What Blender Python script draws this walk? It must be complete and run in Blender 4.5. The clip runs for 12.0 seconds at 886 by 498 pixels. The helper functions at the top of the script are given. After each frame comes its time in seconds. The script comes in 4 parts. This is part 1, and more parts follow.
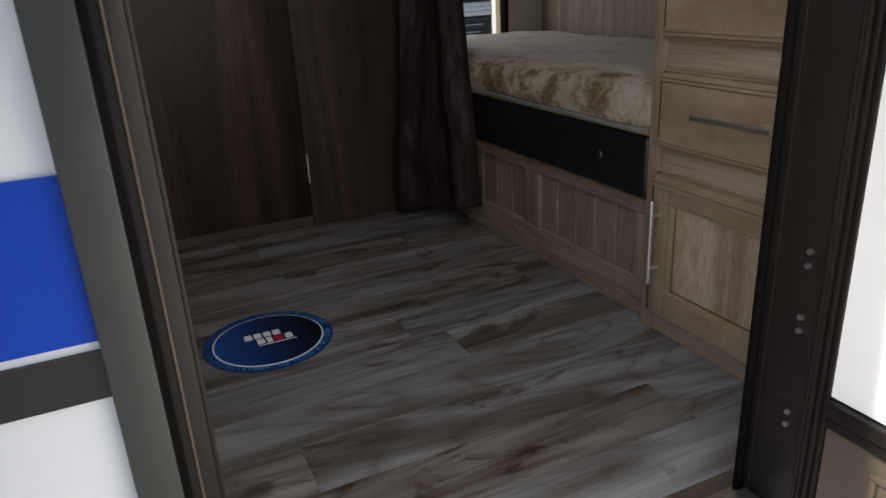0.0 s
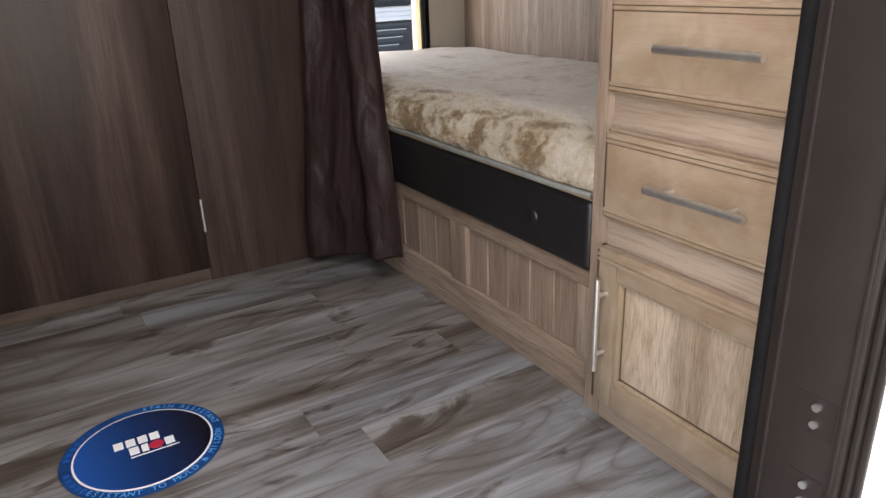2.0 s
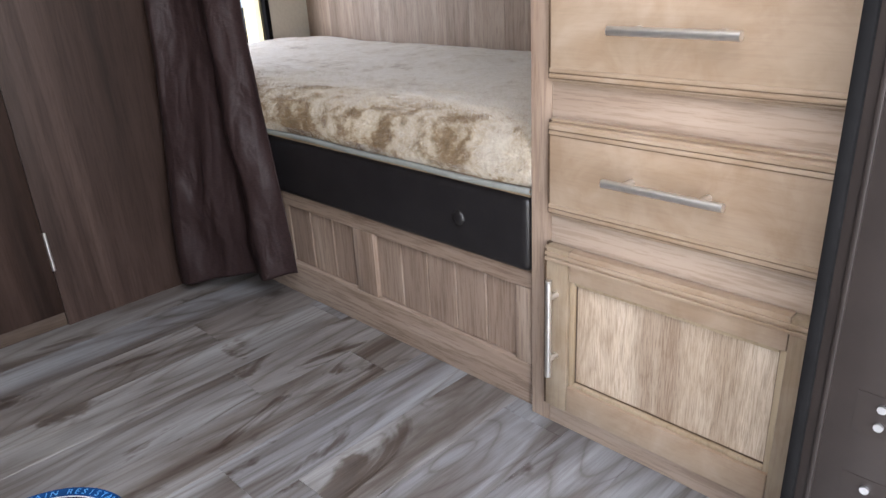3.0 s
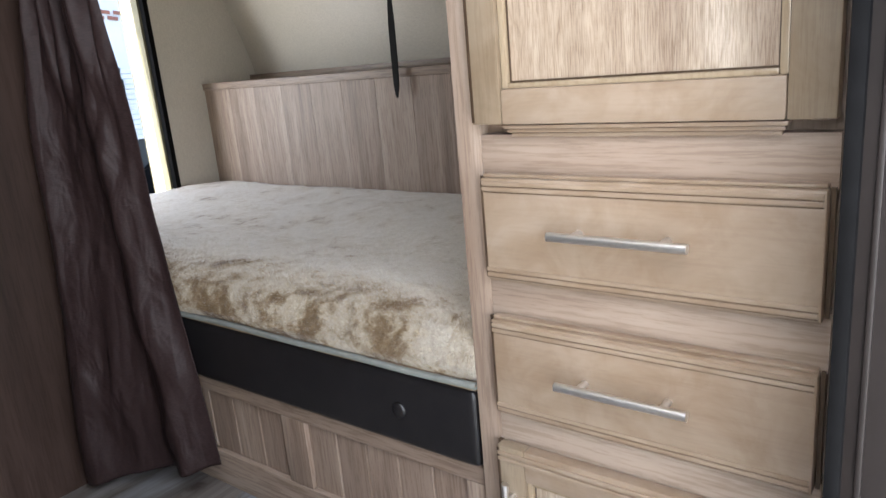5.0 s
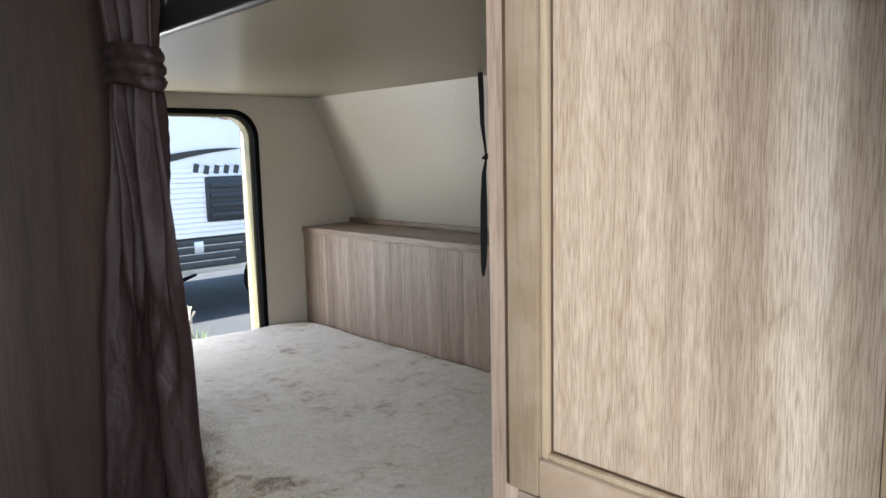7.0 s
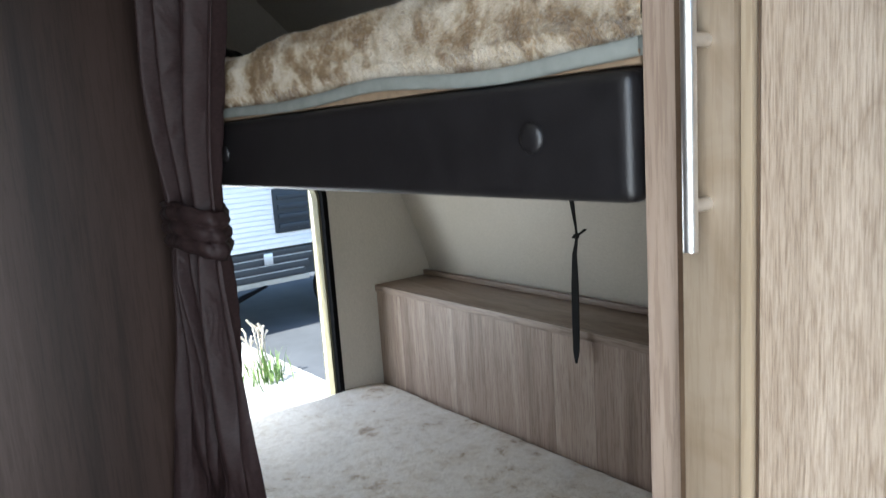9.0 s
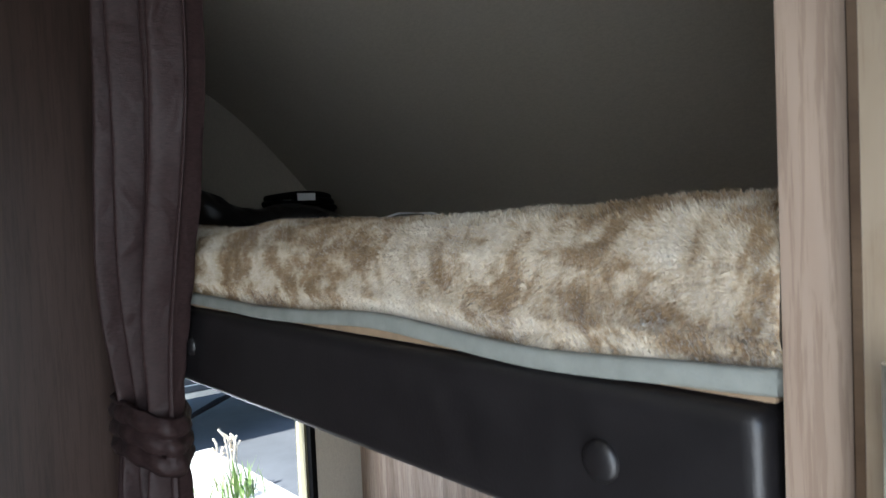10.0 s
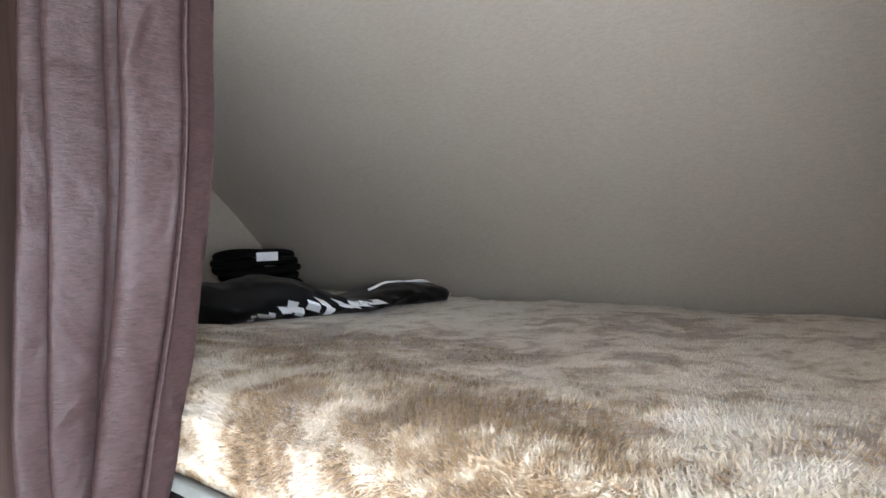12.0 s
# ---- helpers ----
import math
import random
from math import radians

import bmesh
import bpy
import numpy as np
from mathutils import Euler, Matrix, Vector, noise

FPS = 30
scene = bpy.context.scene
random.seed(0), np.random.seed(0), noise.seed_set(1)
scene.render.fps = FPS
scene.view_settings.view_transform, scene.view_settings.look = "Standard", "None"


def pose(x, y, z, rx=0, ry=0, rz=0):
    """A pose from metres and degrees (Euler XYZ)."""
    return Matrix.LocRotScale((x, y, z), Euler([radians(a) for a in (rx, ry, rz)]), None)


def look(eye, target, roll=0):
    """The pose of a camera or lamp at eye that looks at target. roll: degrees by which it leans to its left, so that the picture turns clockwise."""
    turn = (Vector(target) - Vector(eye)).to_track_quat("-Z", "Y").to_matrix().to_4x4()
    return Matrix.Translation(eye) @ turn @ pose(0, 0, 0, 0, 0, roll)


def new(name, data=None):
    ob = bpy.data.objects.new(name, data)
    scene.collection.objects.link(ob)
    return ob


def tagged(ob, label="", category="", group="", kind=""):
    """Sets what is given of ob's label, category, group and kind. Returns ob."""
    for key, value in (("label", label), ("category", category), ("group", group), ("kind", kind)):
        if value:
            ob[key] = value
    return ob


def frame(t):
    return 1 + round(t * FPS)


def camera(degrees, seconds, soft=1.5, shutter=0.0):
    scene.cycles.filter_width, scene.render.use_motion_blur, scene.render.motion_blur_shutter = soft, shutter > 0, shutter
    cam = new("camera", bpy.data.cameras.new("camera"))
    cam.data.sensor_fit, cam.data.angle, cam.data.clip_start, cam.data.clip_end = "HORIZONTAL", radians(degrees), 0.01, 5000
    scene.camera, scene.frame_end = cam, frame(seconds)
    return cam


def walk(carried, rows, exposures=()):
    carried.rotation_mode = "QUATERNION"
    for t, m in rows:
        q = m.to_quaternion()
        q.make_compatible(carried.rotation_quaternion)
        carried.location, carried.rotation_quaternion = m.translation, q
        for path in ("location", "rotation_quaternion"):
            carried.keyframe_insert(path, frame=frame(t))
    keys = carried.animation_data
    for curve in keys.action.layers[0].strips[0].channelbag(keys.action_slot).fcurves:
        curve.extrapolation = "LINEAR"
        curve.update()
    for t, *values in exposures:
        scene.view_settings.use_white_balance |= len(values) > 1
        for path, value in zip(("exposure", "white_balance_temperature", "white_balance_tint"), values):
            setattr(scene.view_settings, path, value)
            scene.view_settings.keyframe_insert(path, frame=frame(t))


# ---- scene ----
cam = camera(63.9, 12.0, shutter=0.12)
METRES, EYE, TILT, LEAN, TURN = 1.98, 1.28, 0.0, 0.0, -24.0
ROWS = [
    (0.0, 0.0, 0.0, 0.0, -1.11, -20.81, 2.93),
    (0.5, 0.0263, 0.0205, -0.0151, -7.19, -21.44, 1.95),
    (1.0, 0.0501, 0.0445, -0.0253, -14.63, -24.38, 3.7),
    (1.5, 0.0327, 0.0771, -0.0023, -10.19, -23.36, 2.4),
    (2.0, 0.0177, 0.1182, 0.0259, -6.94, -21.16, 1.96),
    (2.5, -0.0186, 0.1539, 0.0258, -11.45, -21.55, 1.36),
    (4.5, -0.0234, 0.2448, 0.0452, -28.97, -20.29, 6.18),
    (5.0, -0.0261, 0.2425, 0.0782, -29.18, -15.23, 5.0),
    (5.5, -0.0237, 0.249, 0.1059, -29.01, -11.02, 3.86),
    (6.0, -0.0014, 0.2552, 0.1349, -28.84, -8.09, 2.79),
    (6.5, 0.0238, 0.2759, 0.1771, -22.57, -6.74, 2.04),
    (7.0, 0.0454, 0.2872, 0.203, -19.71, -7.68, 1.27),
    (9.0, 0.0554, 0.3926, 0.34, -14.94, -9.33, 3.85),
    (9.5, 0.0607, 0.4376, 0.3715, -15.82, -5.29, 3.15),
    (10.0, 0.0670, 0.4796, 0.4055, -16.2, -2.24, 2.5),
    (10.5, 0.0667, 0.5413, 0.448, -16.64, 1.88, -0.96),
    (11.0, 0.074, 0.5773, 0.4688, -16.34, 2.14, 0.09),
    (11.5, 0.0579, 0.6103, 0.4632, -20.06, 0.53, 0.5),
    (12.0, 0.0305, 0.6372, 0.4606, -23.2, -1.07, 1.58),
]
EXPO = [(0.0, 0.4, 6700, 11), (0.3, 1.0, 6500, 13), (0.5, 2.05, 6800, 13), (1.0, 1.6, 6500, 13), (1.5, 1.6, 6600, 14), (2.0, 2.2, 6900, 15), (2.5, 2.75, 6500, 15), (4.5, 2.55, 6250, 11), (5.5, 2.5, 6150, 11), (6.5, 2.3, 6150, 10), (9.0, 2.25, 5750, 6), (10.0, 2.3, 5750, 7), (10.5, 2.1, 5900, 8), (11.0, 3.0, 5850, 11), (11.5, 4.3, 5900, 11), (12.0, 4.65, 5800, 12)]
BETWEEN = [
    (2.7, look((0.088, 0.331, 1.331), (1.265, 1.749, 0.556), -1.8)),
    (4.3, look((0.143, 0.466, 1.342), (1.577, 1.655, 0.613), -5.9)),
    (7.2, look((0.331, 0.486, 1.694), (1.675, 1.936, 1.393), -2.6)),
    (8.8, look((0.418, 0.648, 1.912), (1.607, 2.201, 1.496), -3.2)),
]
walk(cam, sorted([(t, pose(0, 0, EYE, TILT, LEAN, TURN) @ pose(METRES * x, METRES * y, METRES * z, 90 + pitch, roll, yaw)) for t, x, y, z, yaw, pitch, roll in ROWS] + BETWEEN, key=lambda r: r[0]), EXPO)

# ---- world and sun ----
SUN_EL, SUN_AZ = 52.0, -86.0         # azimuth from +y towards +x
world = bpy.data.worlds.new("sky")
world.use_nodes = True
scene.world = world
wn = world.node_tree.nodes
sky = wn.new("ShaderNodeTexSky")
sky.sky_type, sky.sun_disc = "NISHITA", False
sky.sun_elevation, sky.sun_rotation = radians(SUN_EL), radians(SUN_AZ)
world.node_tree.links.new(sky.outputs[0], wn["Background"].inputs[0])
wn["Background"].inputs[1].default_value = 0.11
sun = new("sun", bpy.data.lights.new("sun", "SUN"))
sun.data.energy, sun.data.angle, sun.data.color = 5.0, radians(0.6), (1.0, 0.95, 0.87)
se, sa = radians(SUN_EL), radians(SUN_AZ)
sun.matrix_world = look((math.sin(sa) * math.cos(se) * 30, math.cos(sa) * math.cos(se) * 30, math.sin(se) * 30), (0, 0, 0))


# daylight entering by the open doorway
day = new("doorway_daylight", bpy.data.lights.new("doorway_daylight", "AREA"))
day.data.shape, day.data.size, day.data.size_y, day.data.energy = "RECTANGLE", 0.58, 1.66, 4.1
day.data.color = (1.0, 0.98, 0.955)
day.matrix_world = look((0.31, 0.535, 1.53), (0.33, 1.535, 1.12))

hatch_day = new("hatch_daylight", bpy.data.lights.new("hatch_daylight", "AREA"))
hatch_day.data.shape, hatch_day.data.size, hatch_day.data.size_y, hatch_day.data.energy = "RECTANGLE", 0.24, 0.72, 1.5
hatch_day.data.color = (1.0, 0.985, 0.96)
hatch_day.matrix_world = look((1.14, 3.05, 1.46), (1.30, 2.05, 1.38))

# ---- plan, metres ----
FLOOR = 0.65                          # trailer floor above the ground
Y_SKIN, Y_IN, Y_FAR = 0.472, 0.525, 2.87
X_FRONT, X_REAR = -2.4, 2.10
X_BUNK, X_CAB = 0.845, 0.832
Y_CAB0, Y_CAB1 = 0.527, 0.962
Y_BATH = 1.875
CEIL = 2.60


# ---- mesh tools ----
def box(bm, x0, x1, y0, y1, z0, z1, bevel=0.0, seg=2, m=None):
    c = Matrix.Translation(((x0 + x1) / 2, (y0 + y1) / 2, (z0 + z1) / 2)) @ Matrix.Diagonal((abs(x1 - x0), abs(y1 - y0), abs(z1 - z0), 1))
    vs = bmesh.ops.create_cube(bm, size=1, matrix=(m or Matrix()) @ c)["verts"]
    if bevel > 0:
        es = list({e for v in vs for e in v.link_edges})
        bmesh.ops.bevel(bm, geom=es, offset=bevel, segments=seg, affect="EDGES", profile=0.6)
    return bm


def bx(*a, **k):
    return box(bmesh.new(), *a, **k)


def cyl(bm, p, q, r, n=14, r2=None):
    p, q = Vector(p), Vector(q)
    m = Matrix.Translation((p + q) / 2) @ (q - p).to_track_quat("Z", "Y").to_matrix().to_4x4()
    bmesh.ops.create_cone(bm, cap_ends=True, segments=n, radius1=r, radius2=r if r2 is None else r2, depth=(q - p).length, matrix=m)
    return bm


def tube(bm, pts, r, n=8, flat=1.0):
    """A round or flattened cord along points."""
    rings = []
    pts = [Vector(p) for p in pts]
    for i, p in enumerate(pts):
        d = (pts[min(i + 1, len(pts) - 1)] - pts[max(i - 1, 0)]).normalized()
        a = d.cross(Vector((0.3, 0.2, 1)) if abs(d.z) < 0.95 else Vector((0, 1, 0))).normalized()
        b = d.cross(a)
        rr = r[i] if isinstance(r, (list, tuple)) else r
        rings.append([bm.verts.new(p + a * rr * math.cos(2 * math.pi * k / n) + b * rr * flat * math.sin(2 * math.pi * k / n)) for k in range(n)])
    for s, t in zip(rings, rings[1:]):
        for k in range(n):
            bm.faces.new((s[k], s[(k + 1) % n], t[(k + 1) % n], t[k]))
    bm.faces.new(rings[0][::-1])
    bm.faces.new(rings[-1])
    return bm


def sheet(bm, nu, nv, f, close=False):
    """A grid surface f(u, v), u and v from 0 to 1."""
    g = [[bm.verts.new(f(i / nu, j / nv)) for i in range(nu + (0 if close else 1))] for j in range(nv + 1)]
    w = len(g[0])
    for j in range(nv):
        for i in range(nu):
            bm.faces.new((g[j][i], g[j][(i + 1) % w], g[j + 1][(i + 1) % w], g[j + 1][i]))
    return g


def finish(bm, name, material, smooth=35):
    bmesh.ops.recalc_face_normals(bm, faces=bm.faces)
    me = bpy.data.meshes.new(name)
    bm.to_mesh(me)
    bm.free()
    me.materials.append(material)
    if smooth:
        me.shade_smooth()
        me.set_sharp_from_angle(angle=radians(smooth))
    return me


def part(name, bm, material, parent=None, label="", smooth=35):
    ob = new(name, finish(bm, name, material, smooth))
    if parent is not None:
        ob.parent = parent
        if parent.type == "EMPTY":
            ob.matrix_parent_inverse = Matrix.Translation(-parent.location)
    if label:
        ob["label"] = label
    return ob


def thing(name, at, label, category, group=""):
    ob = new(name)
    ob.location = at
    ob.empty_display_size = 0.1
    return tagged(ob, label, category, group)


def structure(name, bm, material, label, smooth=35):
    return tagged(part(name, bm, material, smooth=smooth), label, name.rstrip("0123456789_").split("_")[0], kind="structure")


# ---- materials ----
def nodes_of(name):
    m = bpy.data.materials.new(name)
    m.use_nodes = True
    nt = m.node_tree
    return m, nt, nt.nodes["Principled BSDF"]


def add(nt, kind, **given):
    n = nt.nodes.new("ShaderNode" + kind)
    for k, v in given.items():
        n.inputs[k.replace("_", " ")].default_value = v
    return n


def coords(nt, scale, spread=0.0):
    tc = add(nt, "TexCoord")
    mp = add(nt, "Mapping", Scale=scale)
    if spread:
        oi = add(nt, "ObjectInfo")
        mul = add(nt, "VectorMath")
        mul.operation = "SCALE"
        mul.inputs[0].default_value = (spread, spread * 1.7, spread * 0.6)
        nt.links.new(oi.outputs["Random"], mul.inputs["Scale"])
        nt.links.new(mul.outputs[0], mp.inputs["Location"])
    nt.links.new(tc.outputs["Object"], mp.inputs["Vector"])
    return mp.outputs[0]


def noise_of(nt, vec, scale, detail=5.0, rough=0.55, distortion=0.0):
    n = add(nt, "TexNoise", Scale=scale, Detail=detail, Roughness=rough, Distortion=distortion)
    nt.links.new(vec, n.inputs["Vector"])
    return n.outputs[0]


def ramp(nt, fac, stops):
    r = add(nt, "ValToRGB")
    while len(r.color_ramp.elements) < len(stops):
        r.color_ramp.elements.new(0.5)
    for e, (p, c) in zip(r.color_ramp.elements, stops):
        e.position, e.color = p, (*c, 1)
    nt.links.new(fac, r.inputs[0])
    return r.outputs[0]


def mixed(nt, a, b, fac, blend="MIX"):
    n = nt.nodes.new("ShaderNodeMix")
    n.data_type, n.blend_type = "RGBA", blend
    for s, v in ((n.inputs[0], fac), (n.inputs[6], a), (n.inputs[7], b)):
        if isinstance(v, (int, float)):
            s.default_value = v
        elif isinstance(v, tuple):
            s.default_value = (*v, 1)
        else:
            nt.links.new(v, s)
    return n.outputs[2]


def bump(nt, bsdf, height, strength, distance):
    b = add(nt, "Bump", Strength=strength, Distance=distance)
    nt.links.new(height, b.inputs["Height"])
    nt.links.new(b.outputs[0], bsdf.inputs["Normal"])


def contour(nt, vec, scale, count, distortion=0.3, detail=2.0):
    """Level lines of a stretched noise: growth rings and cathedral figure, 0 on a line."""
    n = noise_of(nt, vec, scale, detail, 0.45, distortion)
    mul, fold = add(nt, "Math"), add(nt, "Math")
    mul.operation, fold.operation = "MULTIPLY", "PINGPONG"
    mul.inputs[1].default_value, fold.inputs[1].default_value = count, 1.0
    nt.links.new(n, mul.inputs[0])
    nt.links.new(mul.outputs[0], fold.inputs[0])
    return fold.outputs[0]


def wood(name, axis, dark, mid, light, rough=0.5, spread=0.0, fine=0.35, relief=0.25, coarse=7.0, long=0.10, spec=0.5, dash=0.05, blotch=0.0, pore=240.0, rings=0.35, ring_scale=4.0, ring_count=22.0, bands=0.0, ring_long=0.13, soft=False):
    """Grained board: broad tone, cathedral figure and short pores along one axis."""
    m, nt, b = nodes_of(name)
    s1, s2, s3, s4 = ([1.0, 1.0, 1.0] for _ in range(4))
    s1[axis], s2[axis], s3[axis], s4[axis] = long, dash, ring_long, 0.025
    c1, c2, c3, c4 = coords(nt, s1, spread), coords(nt, s2, spread), coords(nt, s3, spread * 0.7), coords(nt, s4, spread * 1.3)
    big = noise_of(nt, c1, coarse, 5, 0.62, 0.8)
    tone = ramp(nt, big, [(0.32, dark), (0.5, mid), (0.66, light)])
    line = contour(nt, c3, ring_scale, ring_count, 0.5, 3.0)
    r = ramp(nt, line, [(0.0, (0.60, 0.54, 0.48)), (0.10, (0.82, 0.79, 0.76)), (0.5, (1.0, 1.0, 1.0))])
    col = mixed(nt, tone, r, rings, "MULTIPLY")
    grain = noise_of(nt, c2, pore, 4, 0.7, 0.2)
    g = ramp(nt, grain, [(0.36 if soft else 0.42, (0.52, 0.46, 0.41)), (0.57 if soft else 0.51, (1.0, 1.0, 1.0))])
    col = mixed(nt, col, g, fine, "MULTIPLY")
    if bands:
        streak = ramp(nt, noise_of(nt, c4, 13.0, 4, 0.6), [(0.36, (0.66, 0.60, 0.56)), (0.47, (0.96, 0.95, 0.94)), (0.60, (1.12, 1.12, 1.12))])
        col = mixed(nt, col, streak, bands, "MULTIPLY")
    if blotch:
        patch = ramp(nt, noise_of(nt, coords(nt, (1, 1, 1), spread), 16.0, 4, 0.6, 0.6), [(0.34, (0.76, 0.70, 0.62)), (0.60, (1.0, 1.0, 1.0))])
        col = mixed(nt, col, patch, blotch, "MULTIPLY")
    nt.links.new(col, b.inputs["Base Color"])
    b.inputs["Roughness"].default_value = rough
    b.inputs["Specular IOR Level"].default_value = spec
    bump(nt, b, grain, relief, 0.0015)
    return m


def plain(name, colour, rough=0.5, metal=0.0, mottle=0.12, scale=14.0, grit=0.15, fine=260.0, spec=0.5):
    """A painted, cast or woven surface, with light mottling and a fine relief."""
    m, nt, b = nodes_of(name)
    c = coords(nt, (1, 1, 1), 3.0)
    n = noise_of(nt, c, scale, 5, 0.6)
    lo, hi = tuple(v * (1 - mottle) for v in colour), tuple(min(1, v * (1 + mottle)) for v in colour)
    nt.links.new(ramp(nt, n, [(0.3, lo), (0.7, hi)]), b.inputs["Base Color"])
    b.inputs["Roughness"].default_value, b.inputs["Metallic"].default_value = rough, metal
    b.inputs["Specular IOR Level"].default_value = spec
    if grit:
        bump(nt, b, noise_of(nt, c, fine, 3, 0.6), grit, 0.001)
    return m


def plank_vinyl(name):
    m, nt, b = nodes_of(name)
    c1, c2 = coords(nt, (0.15, 1, 1), 9.0), coords(nt, (0.03, 1, 1), 5.0)
    c3, c4 = coords(nt, (0.16, 1, 1), 7.0), coords(nt, (0.40, 1, 1), 4.0)
    # long pale and brown bands
    big = noise_of(nt, c1, 8.5, 5, 0.55, 1.5)
    tone = ramp(nt, big, [(0.30, (0.066, 0.052, 0.045)), (0.42, (0.130, 0.118, 0.110)), (0.52, (0.210, 0.212, 0.216)), (0.68, (0.310, 0.320, 0.330))])
    # growth rings that close round the knots
    line = contour(nt, c3, 4.6, 30.0, 0.9, 2.0)
    r = ramp(nt, line, [(0.0, (0.50, 0.44, 0.39)), (0.18, (0.80, 0.77, 0.74)), (0.55, (1, 1, 1))])
    knots = noise_of(nt, c4, 7.0, 4, 0.62, 2.2)
    k = ramp(nt, knots, [(0.585, (1, 1, 1)), (0.66, (0.34, 0.26, 0.21)), (0.76, (0.20, 0.15, 0.12))])
    grain = noise_of(nt, c2, 210.0, 5, 0.72, 0.3)
    g = ramp(nt, grain, [(0.37, (0.52, 0.48, 0.45)), (0.55, (1, 1, 1))])
    oi = add(nt, "ObjectInfo")
    each = ramp(nt, oi.outputs["Random"], [(0.0, (0.74, 0.66, 0.59)), (0.35, (0.92, 0.89, 0.85)), (0.65, (0.84, 0.84, 0.85)), (1.0, (1.05, 1.07, 1.09))])
    col = mixed(nt, mixed(nt, mixed(nt, mixed(nt, tone, r, 0.7, "MULTIPLY"), k, 0.85, "MULTIPLY"), g, 0.45, "MULTIPLY"), each, 1.0, "MULTIPLY")
    nt.links.new(col, b.inputs["Base Color"])
    b.inputs["Roughness"].default_value = 0.40
    bump(nt, b, grain, 0.12, 0.001)
    return m


def fleece_of(name, pale):
    m, nt, b = nodes_of(name)
    c = coords(nt, (1, 1, 1))
    big = noise_of(nt, c, 17.0, 8, 0.74, 0.25)
    where = noise_of(nt, c, 3.6, 2, 0.5)
    tuft = noise_of(nt, coords(nt, (1, 1, 0.45)), 55.0, 4, 0.65, 0.8)
    fine = noise_of(nt, coords(nt, (1, 1, 0.35)), 170.0, 4, 0.7)
    both = add(nt, "Math")
    both.operation = "MULTIPLY_ADD"
    nt.links.new(where, both.inputs[0])
    both.inputs[1].default_value = 0.45
    nt.links.new(big, both.inputs[2])
    # the pile is ruffled at the bed's edge and brushed flat and pale further in
    sep, inward, brushed = add(nt, "SeparateXYZ"), add(nt, "MapRange"), add(nt, "Math")
    nt.links.new(c, sep.inputs[0])
    nt.links.new(sep.outputs[0], inward.inputs[0])
    inward.inputs[1].default_value, inward.inputs[2].default_value = 0.85, 1.05
    inward.inputs[3].default_value, inward.inputs[4].default_value = 0.0, pale
    brushed.operation = "ADD"
    nt.links.new(both.outputs[0], brushed.inputs[0])
    nt.links.new(inward.outputs[0], brushed.inputs[1])
    tone = ramp(nt, brushed.outputs[0], [(0.615, (0.185, 0.118, 0.052)), (0.68, (0.30, 0.215, 0.122)), (0.73, (0.52, 0.445, 0.33)), (0.85, (0.62, 0.565, 0.47))])
    t = ramp(nt, tuft, [(0.34, (0.66, 0.60, 0.52)), (0.52, (1, 1, 1))])
    f = ramp(nt, fine, [(0.3, (0.65, 0.62, 0.58)), (0.6, (1, 1, 1))])
    nt.links.new(mixed(nt, mixed(nt, tone, t, 0.55, "MULTIPLY"), f, 0.7, "MULTIPLY"), b.inputs["Base Color"])
    b.inputs["Roughness"].default_value = 0.62
    b.inputs["Sheen Weight"].default_value = 0.5
    b.inputs["Sheen Roughness"].default_value = 0.4
    bump(nt, b, mixed(nt, tuft, fine, 0.4), 0.8, 0.010)
    return m


def wall_vinyl(name, colour):
    m, nt, b = nodes_of(name)
    c = coords(nt, (1, 1, 1))
    weave = noise_of(nt, coords(nt, (1, 1, 0.2)), 420.0, 2, 0.6)
    weft = noise_of(nt, coords(nt, (0.2, 0.2, 1)), 420.0, 2, 0.6)
    w = mixed(nt, weave, weft, 0.5)
    stain = noise_of(nt, c, 3.0, 4, 0.6)
    tone = ramp(nt, w, [(0.40, tuple(v * 0.92 for v in colour)), (0.60, tuple(min(1, v * 1.05) for v in colour))])
    st = ramp(nt, stain, [(0.3, (0.93, 0.92, 0.90)), (0.7, (1, 1, 1))])
    nt.links.new(mixed(nt, tone, st, 1.0, "MULTIPLY"), b.inputs["Base Color"])
    b.inputs["Roughness"].default_value = 0.33
    bump(nt, b, w, 0.10, 0.0006)
    return m


def printed_fade(name, a, b2):
    """Glossy print that fades from one colour to another across the disc."""
    m, nt, b = nodes_of(name)
    sep = add(nt, "SeparateXYZ")
    nt.links.new(coords(nt, (1, 1, 1)), sep.inputs[0])
    mr = add(nt, "MapRange")
    mr.inputs[1].default_value, mr.inputs[2].default_value = 0.08, 0.27
    nt.links.new(sep.outputs[0], mr.inputs[0])
    mid = tuple((p + q) * 0.3 for p, q in zip(a, b2))
    nt.links.new(ramp(nt, mr.outputs[0], [(0.0, a), (0.5, mid), (1.0, b2)]), b.inputs["Base Color"])
    b.inputs["Roughness"].default_value = 0.25
    return m


